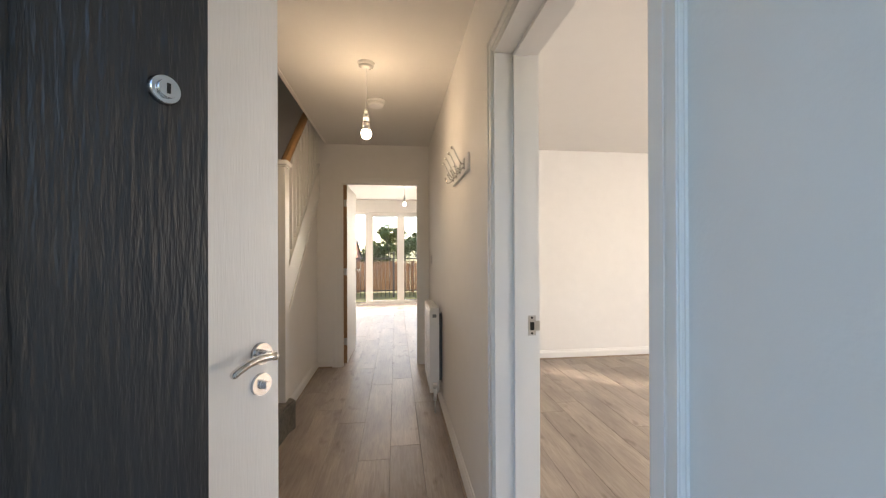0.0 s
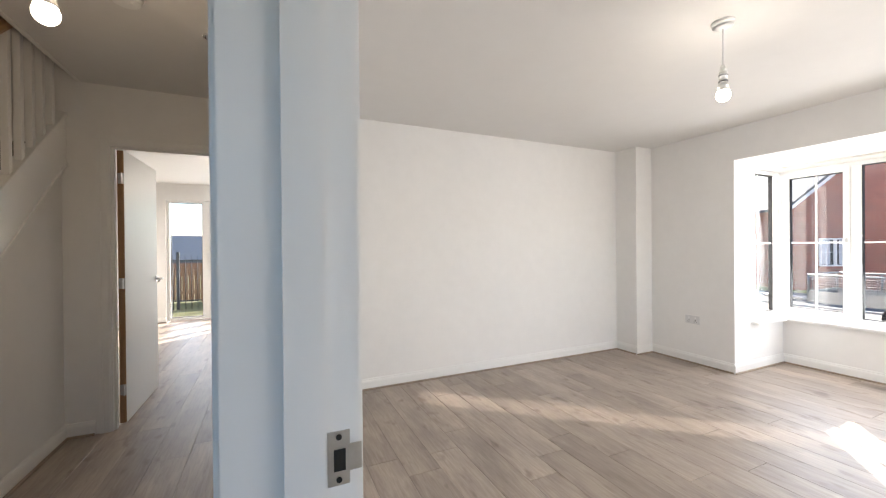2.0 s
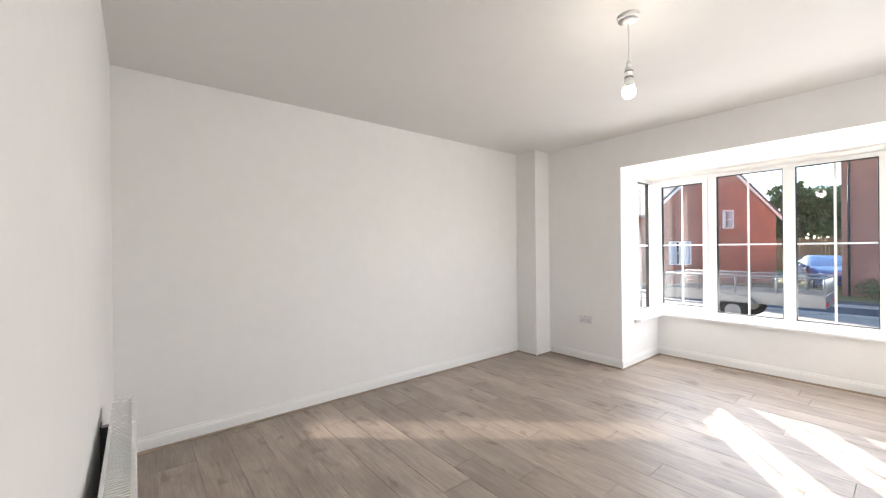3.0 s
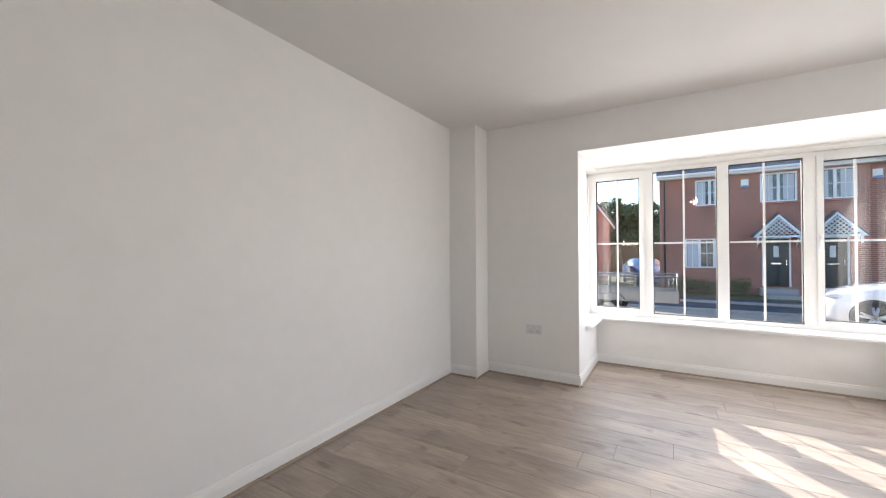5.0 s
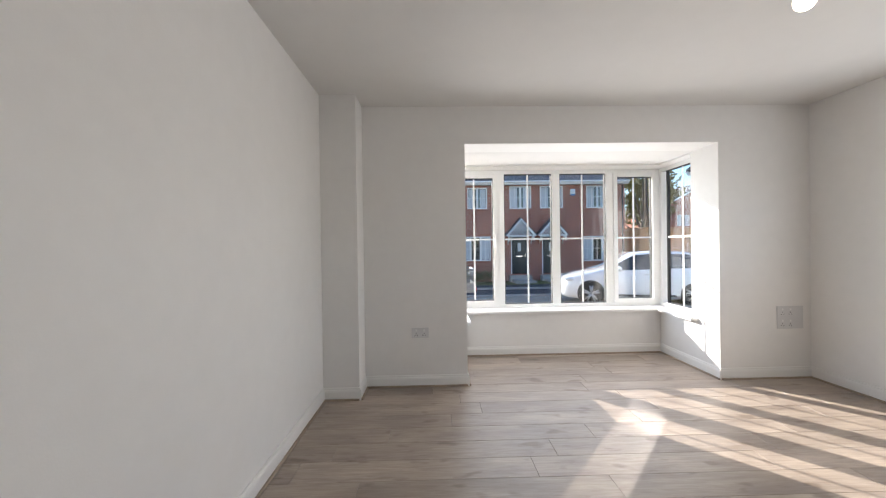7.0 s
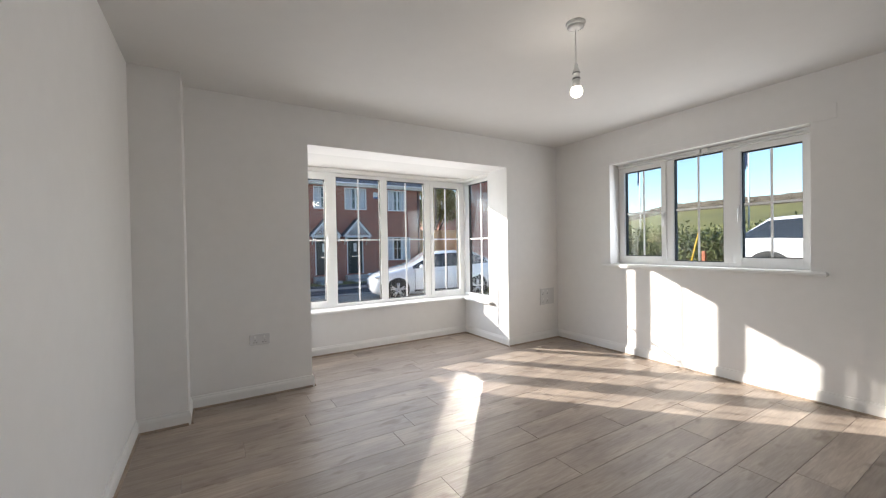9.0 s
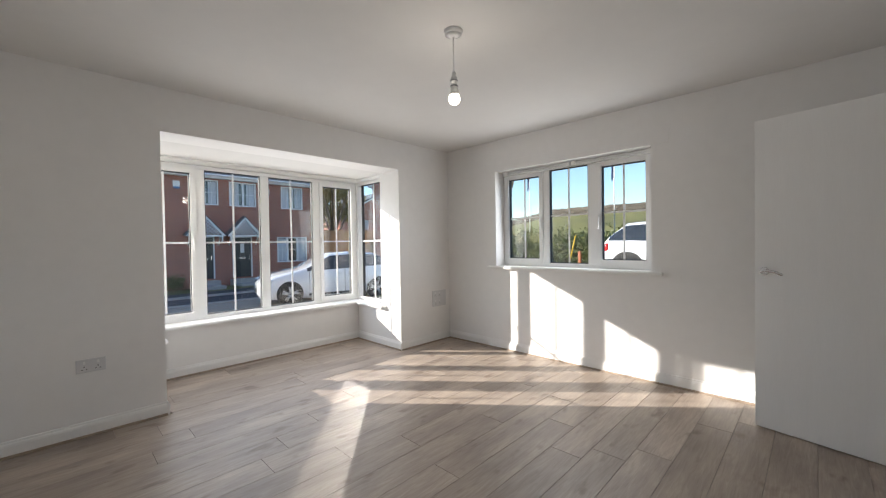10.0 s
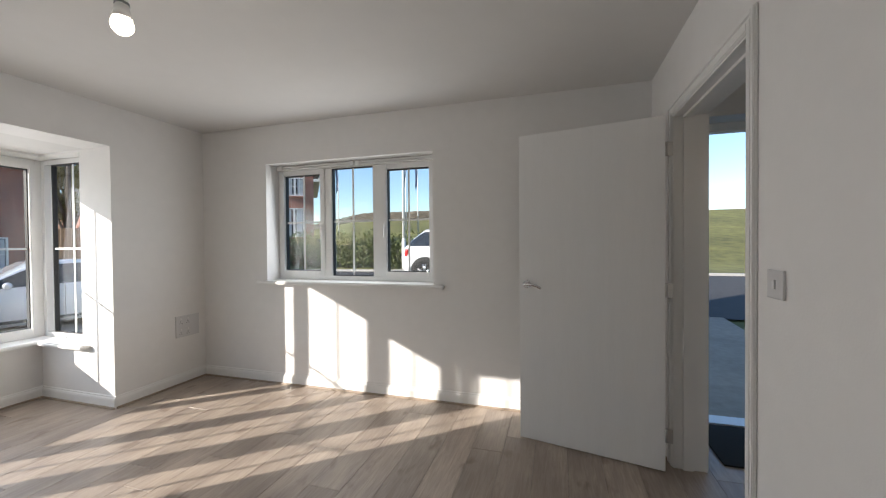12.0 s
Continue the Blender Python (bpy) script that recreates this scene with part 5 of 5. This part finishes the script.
def row_house():
    gz = -0.70
    row = empty("terraced_house", pose(0, 0, 0))
    tagged(row, "red brick terraced house pair with lattice porches", "house")
    X, N, S, EAVE = 21.5, 2.05, -7.9, 4.62
    ups = [(-0.42, 0.64, 3.2, 4.34), (-2.80, -1.63, 3.2, 4.40), (-4.52, -3.28, 3.2, 4.40), (-7.0, -5.8, 3.2, 4.40)]
    lows = [(-0.58, 1.04, 0.42, 1.72), (-7.2, -5.55, 0.34, 1.68)]
    doors = [(-2.60, -1.67), (-4.30, -3.36)]
    holes = ups + lows + [(a, b, -0.32, 1.72) for a, b in doors]
    bm = bmesh.new()
    ys = sorted({S, N, *[v for h in holes for v in h[:2]]})
    for a, b in zip(ys, ys[1:]):
        lo = gz
        for c0, c1 in sorted((h[2], h[3]) for h in holes if h[0] <= a and h[1] >= b) + [(EAVE, EAVE)]:
            if c0 > lo:
                box(bm, X, X + 0.3, a, b, lo, c0)
            lo = c1
    box(bm, X + 0.3, X + 8, S + 0.3, N - 0.3, gz, EAVE - 0.1, 1)
    prism(bm, [(X + 0.004, gz), (X + 8.3, gz), (X + 8.3, EAVE), (X + 4.15, EAVE + 2.6), (X + 0.004, EAVE)], "y", N - 0.299, N + 0.001, 2)
    prism(bm, [(X + 0.004, gz), (X + 8.3, gz), (X + 8.3, EAVE), (X + 4.15, EAVE + 2.6), (X + 0.004, EAVE)], "y", S - 0.001, S + 0.299, 2)
    finish("wall", bm, [BRICK, DARKM, BRICKX], row)
    bm = bmesh.new()
    for i in range(14):
        f0, f1 = i / 14, (i + 1) / 14
        prism(bm, [(X - 0.35 + 4.5 * f0, EAVE - 0.08 + 2.75 * f0 + 0.05), (X - 0.35 + 4.5 * f1, EAVE - 0.08 + 2.75 * f1 + 0.02), (X - 0.35 + 4.5 * f1, EAVE - 0.08 + 2.75 * f1 + 0.10), (X - 0.35 + 4.5 * f0, EAVE - 0.08 + 2.75 * f0 + 0.10)], "y", S - 0.12, N + 0.12)
    prism(bm, [(X + 4.15, EAVE + 2.75), (X + 8.65, EAVE), (X + 8.65, EAVE - 0.1), (X + 4.15, EAVE + 2.6)], "y", S - 0.12, N + 0.12)
    finish("roof", bm, SLATE, row)
    bm = bmesh.new()
    box(bm, X - 0.32, X - 0.30, S - 0.1, N + 0.1, EAVE - 0.16, EAVE + 0.02)
    box(bm, X - 0.30, X, S - 0.1, N + 0.1, EAVE - 0.16, EAVE - 0.13)
    tube(bm, (X - 0.38, S - 0.1, EAVE - 0.03), (X - 0.38, N + 0.1, EAVE - 0.03), 0.055, n=10)
    finish("fascia", bm, WPAINT, row)
    for i, (a, b, c, e) in enumerate(ups):
        house_window(row, facing_west(X, b, c), b - a, e - c)
    for a, b, c, e in lows:
        house_window(row, facing_west(X, b, c), b - a, e - c, 3)
    bm = bmesh.new()
    for a, b, c, e in ups + lows:
        box(bm, X - 0.012, X + 0.05, a - 0.1, b + 0.1, e, e + 0.2)
    finish("lintel", bm, BRICK, row)
    for a, b in doors:
        d = empty("door", pose(X, a, -0.32))
        d.parent = row
        w, h = b - a, 2.04
        bm = bmesh.new()
        box(bm, 0.02, 0.1, 0, 0.06, 0, h), box(bm, 0.02, 0.1, w - 0.06, w, 0, h), box(bm, 0.02, 0.1, 0.06, w - 0.06, h - 0.06, h)
        finish("frame", bm, WPAINT, d)
        bm = bmesh.new()
        box(bm, 0.05, 0.1, 0.06, w - 0.06, 0.02, h - 0.06)
        box(bm, 0.042, 0.052, w / 2 - 0.13, w / 2 + 0.13, 1.16, 1.75, bevel=0.008)
        finish("leaf", bm, BLACKD, d)
        bm = bmesh.new()
        box(bm, 0.034, 0.043, w / 2 - 0.085, w / 2 + 0.085, 1.22, 1.68)
        finish("pane", bm, LENS, d)
        bm = bmesh.new()
        box(bm, 0.035, 0.05, w / 2 - 0.16, w / 2 + 0.16, 0.92, 0.99, bevel=0.006)
        box(bm, 0.02, 0.05, 0.13, 0.16, 0.9, 1.12, bevel=0.006)
        finish("letter_plate", bm, CHROME, d)
        bm = bmesh.new()
        box(bm, -0.45, 0.02, -0.12, w + 0.12, -0.38, -0.06, bevel=0.01)
        box(bm, -1.5, -0.452, -0.05, w + 0.05, -0.42, -0.24, bevel=0.01)
        finish("step", bm, KERB, d)
        porch(row, (a + b) / 2, 1.80)
    for y in (-1.12, -5.05):
        bm = bmesh.new()
        box(bm, X - 0.08, X, y - 0.13, y + 0.13, 3.9, 4.22, 0, 0.01)
        box(bm, X - 0.085, X - 0.002, y - 0.12, y + 0.12, 3.86, 3.96, 1)
        finish("alarm_box", bm, [WPAINT, CARB], row)
    bm = bmesh.new()
    for y in (N - 0.2, S + 0.15):
        tube(bm, (X - 0.06, y, gz), (X - 0.06, y, EAVE - 0.1), 0.035, n=10)
    finish("downpipe", bm, TRIMB, row)


row_house()


def gable_house(x0, x1, y0, y1, base, eave, apex, ridge, label, wins_west=(), wins_north=(), flip=False, at=None):
    """Brick house; ridge 'x' puts the gables on its west and east sides."""
    root = empty("house", at or pose(0, 0, 0))
    tagged(root, label, "house")
    bm = bmesh.new()
    if ridge == "x":
        prism(bm, [(y0, base), (y1, base), (y1, eave), ((y0 + y1) / 2, apex), (y0, eave)], "x", x0, x1)
    else:
        prism(bm, [(x0, base), (x1, base), (x1, eave), ((x0 + x1) / 2, apex), (x0, eave)], "y", y0, y1)
    finish("wall", bm, BRICKX if flip else BRICK, root)
    bm = bmesh.new()
    o = 0.3
    if ridge == "x":
        mid, sl = (y0 + y1) / 2, (apex - eave) / ((y1 - y0) / 2)
        for s, ye in ((1, y1), (-1, y0)):
            prism(bm, [(mid, apex + 0.01), (ye + s * o, eave - o * sl + 0.01), (ye + s * o, eave - o * sl + 0.13), (mid, apex + 0.14)], "x", x0 - 0.12, x1 + 0.12)
    else:
        mid, sl = (x0 + x1) / 2, (apex - eave) / ((x1 - x0) / 2)
        for s, xe in ((1, x1), (-1, x0)):
            prism(bm, [(mid, apex + 0.01), (xe + s * o, eave - o * sl + 0.01), (xe + s * o, eave - o * sl + 0.13), (mid, apex + 0.14)], "y", y0 - 0.12, y1 + 0.12)
    finish("roof", bm, SLATE, root)
    bm = bmesh.new()
    if ridge == "x":
        for s, ye in ((1, y1), (-1, y0)):
            prism(bm, [(mid, apex - 0.17), (ye + s * o, eave - o * sl - 0.17), (ye + s * o, eave - o * sl), (mid, apex)], "x", x0 - 0.1, x0 - 0.05)
    else:
        for s, xe in ((1, x1), (-1, x0)):
            tube(bm, (xe + s * o, y0 - 0.1, eave - o * sl), (xe + s * o, y1 + 0.1, eave - o * sl), 0.07, n=8)
            box(bm, min(xe, xe + s * o), max(xe, xe + s * o), y0, y1, eave - o * sl - 0.16, eave - o * sl - 0.02)
    finish("bargeboard", bm, WPAINT, root)
    for yy, zz, w, h in wins_west:
        house_window(root, facing_west(x0 - 0.055, yy, zz), w, h, 1 if w < 0.8 else 2)
    for xx, zz, w, h in wins_north:
        house_window(root, pose(xx, y1 + 0.055, zz), w, h, 2)


gable_house(0, 9, 0, 7.2, -0.8, 3.0, 6.1, "x", "red brick house with gable towards the street", wins_west=((3.15, 2.15, 0.6, 0.95), (6.2, 0.3, 1.2, 1.2)), at=pose(27, 4.92, 0, 0, 0, 58))
gable_house(0, 8, -7.5, 0, 0.2, 5.0, 7.6, "y", "red brick house with white windows by the bank", wins_north=((0.45, 3.85, 0.95, 0.95), (0.5, 1.7, 0.95, 1.5), (3.4, 3.85, 1.2, 0.95), (3.2, 1.5, 1.5, 1.4)), flip=True, at=pose(13.4, -15.3, 0, 0, 0, 36))
gable_house(38, 47, -30, -19, -0.6, 4.4, 7.2, "x", "orange brick house beyond the timber fence", wins_west=((-21.5, 2.9, 1.2, 1.1), (-26, 2.9, 1.2, 1.1)))


# ---- fences ----
def board_fence(name, a, b, h, mat, label, pitch=0.14, capped=True):
    root = empty(name)
    tagged(root, label, "fence")
    a, b = Vector(a), Vector(b)
    n = int((b - a).length / pitch)
    d = (b - a).normalized()
    rot = math.degrees(math.atan2(d.y, d.x))
    bm = bmesh.new()
    box(bm, 0, pitch - 0.012, -0.01, 0.01, 0, h, bevel=0.003)
    me = bpy.data.meshes.new("board")
    bm.to_mesh(me)
    bm.free()
    me.materials.append(mat)
    for i in range(n):
        p = a.lerp(b, i / n)
        ob = new("board", me)
        ob.parent = root
        ob.matrix_basis = pose(p.x, p.y, p.z, 0, 0, rot) @ Matrix.Diagonal((1, 1, 1 + 0.01 * math.sin(i * 7.1), 1))
    bm = bmesh.new()
    m = pose(a.x, a.y, a.z, 0, 0, rot)
    L = (b - a).length
    for z in (0.2, h - 0.25):
        box(bm, 0, L, 0.012, 0.06, z, z + 0.09)
    k = max(1, int(L / 1.83))
    for i in range(k + 1):
        x = i * L / k
        box(bm, x - 0.05, x + 0.05, 0.0125, 0.11, -0.1, h + 0.06)
    if capped:
        box(bm, 0, L, -0.03, 0.035, h + 0.012, h + 0.045)
    finish("rail", bm, mat, root, m)


board_fence("timber_fence", (-7.0, 12.4, -0.16), (6.0, 12.4, -0.16), 0.98, TIMBER, "brown close-boarded timber garden fence")
board_fence("timber_fence", (26.0, -9.0, -0.65), (26.0, -17.0, -0.65), 2.9, PALE_TIMBER, "pale new timber fence beside the houses", 0.16)

board_fence("timber_fence", (40.0, 14.0, -0.8), (40.0, -2.0, -0.8), 2.5, TIMBER, "brown close-boarded timber fence below the trees", 0.2)

root = empty("garden_railing")
tagged(root, "black iron railing across the garden", "railing")
bm = bmesh.new()
for i in range(56):
    x = -3.6 + i * 0.125
    tube(bm, (x, 11.0, -0.2), (x, 11.0, 1.12), 0.009, n=6)
finish("bar", bm, IRON, root)
bm = bmesh.new()
for z in (0.0, 0.98):
    box(bm, -3.6, 3.4, 10.985, 11.015, z, z + 0.03)
for x in (-3.6, -1.75, -0.22, 1.6, 3.4):
    box(bm, x - 0.03, x + 0.03, 10.97, 11.03, -0.3, 1.2, bevel=0.004)
finish("rail", bm, IRON, root)

# garden paving strip by the glazed doors and far roofs
sheet("pavement_4", steps_of(-2.0, 2.0, 1), steps_of(8.25, 9.4, 0.6), -0.01, PAVING, "paved strip behind the house", "pavement")
gable_house(-9, -3.2, 25, 33, -3.5, 0.6, 2.0, "x", "house with low grey roof beyond the fence", flip=True)

tree(-0.6, 33, -2.6, 5.9, 1.7, 21)
tree(2.2, 35, -2.6, 5.4, 2.1, 22, leaf=0.18)
tree(-2.6, 37, -2.6, 4.6, 1.8, 23)
tree(5.5, 38, -2.6, 5.0, 2.3, 24)
for i, (x, y, h) in enumerate(((46, 6, 7.5), (49, 10.5, 6.8), (50, 2.5, 7.0), (44, 15, 6.0))):
    tree(x, y, -2.6, h + 1.5, h * 0.42, 40 + i, leaf=0.24, leaves=8000)
tree(34, -16, -0.8, 8.5, 2.9, 51, LEAFY, "tall tree turning yellow beyond the fence", 0.2, 4200)
tree(37, -12, -0.8, 7.0, 2.5, 52, LEAF, leaf=0.2)
tree(10.6, -44, 4.3, 2.6, 1.6, 53, LEAF, leaf=0.2)
tree(33, -27, 1.2, 4.2, 1.8, 54, LEAF, leaf=0.2)
hedge_row = [(20.6, -0.4), (20.6, 0.9), (20.6, -6.4)]
for i, (x, y) in enumerate(hedge_row):
    rng = random.Random(70 + i)
    bm = bmesh.new()
    for k in range(8):
        leaf_cloud(bm, (x + rng.uniform(-.2, .2), y + rng.uniform(-.7, .7), -0.42 + rng.uniform(0, .25)), 0.3, 70, 0.06, rng)
    tagged(finish("shrub", bm, LEAF), "low green garden shrub under the window", "shrub", "front garden shrubs")
bm = bmesh.new()
tube(bm, (27, -12.2, -0.8), (27, -12.2, 5.8), 0.11, 0.09, n=10)
tagged(finish("telegraph_pole", bm, BARK), "dark wooden telegraph pole", "pole")


# ---- floor planks ----
rng = random.Random(5)
PW, PL = 0.1915, 1.288


def plank_mesh():
    bm = bmesh.new()
    box(bm, 0.0004, PW - 0.0004, 0.0004, 0.9996, -0.0115, 0.0)
    top = [e for e in bm.edges if all(v.co.z > -0.001 for v in e.verts)]
    bmesh.ops.bevel(bm, geom=top, offset=0.0016, segments=1, affect="EDGES")
    me = bpy.data.meshes.new("plank")
    bm.to_mesh(me)
    bm.free()
    me.materials.append(OAKF)
    return me


plank = plank_mesh()


def lay(x0, x1, y0, y1):
    i = math.floor((x0 - 0.02) / PW)
    while i * PW < x1 - 0.01:
        xa, xb = max(i * PW, x0), min((i + 1) * PW, x1)
        y = math.floor((y0 + 20) / PL) * PL - 20 + random.Random(i * 13 + 7).uniform(0, PL) - PL
        while y < y1:
            a, b = max(y, y0), min(y + PL, y1)
            if b - a > 0.02 and xb - xa > 0.01:
                ob = new("plank", plank)
                ob.parent = floor
                ob.matrix_basis = pose(xa, a, 0) @ Matrix.Diagonal(((xb - xa) / PW, b - a, 1, 1))
            y += PL
        i += 1


lay(-1.0, 0.3, -0.98, 7.95)
lay(0.3, XE, YS, YN)
lay(XE, BX, -0.02, 2.205)
lay(0.3, 2.75, YN + 0.1, 7.95)
lay(-1.95, -1.0, YN + 0.1, 7.95)
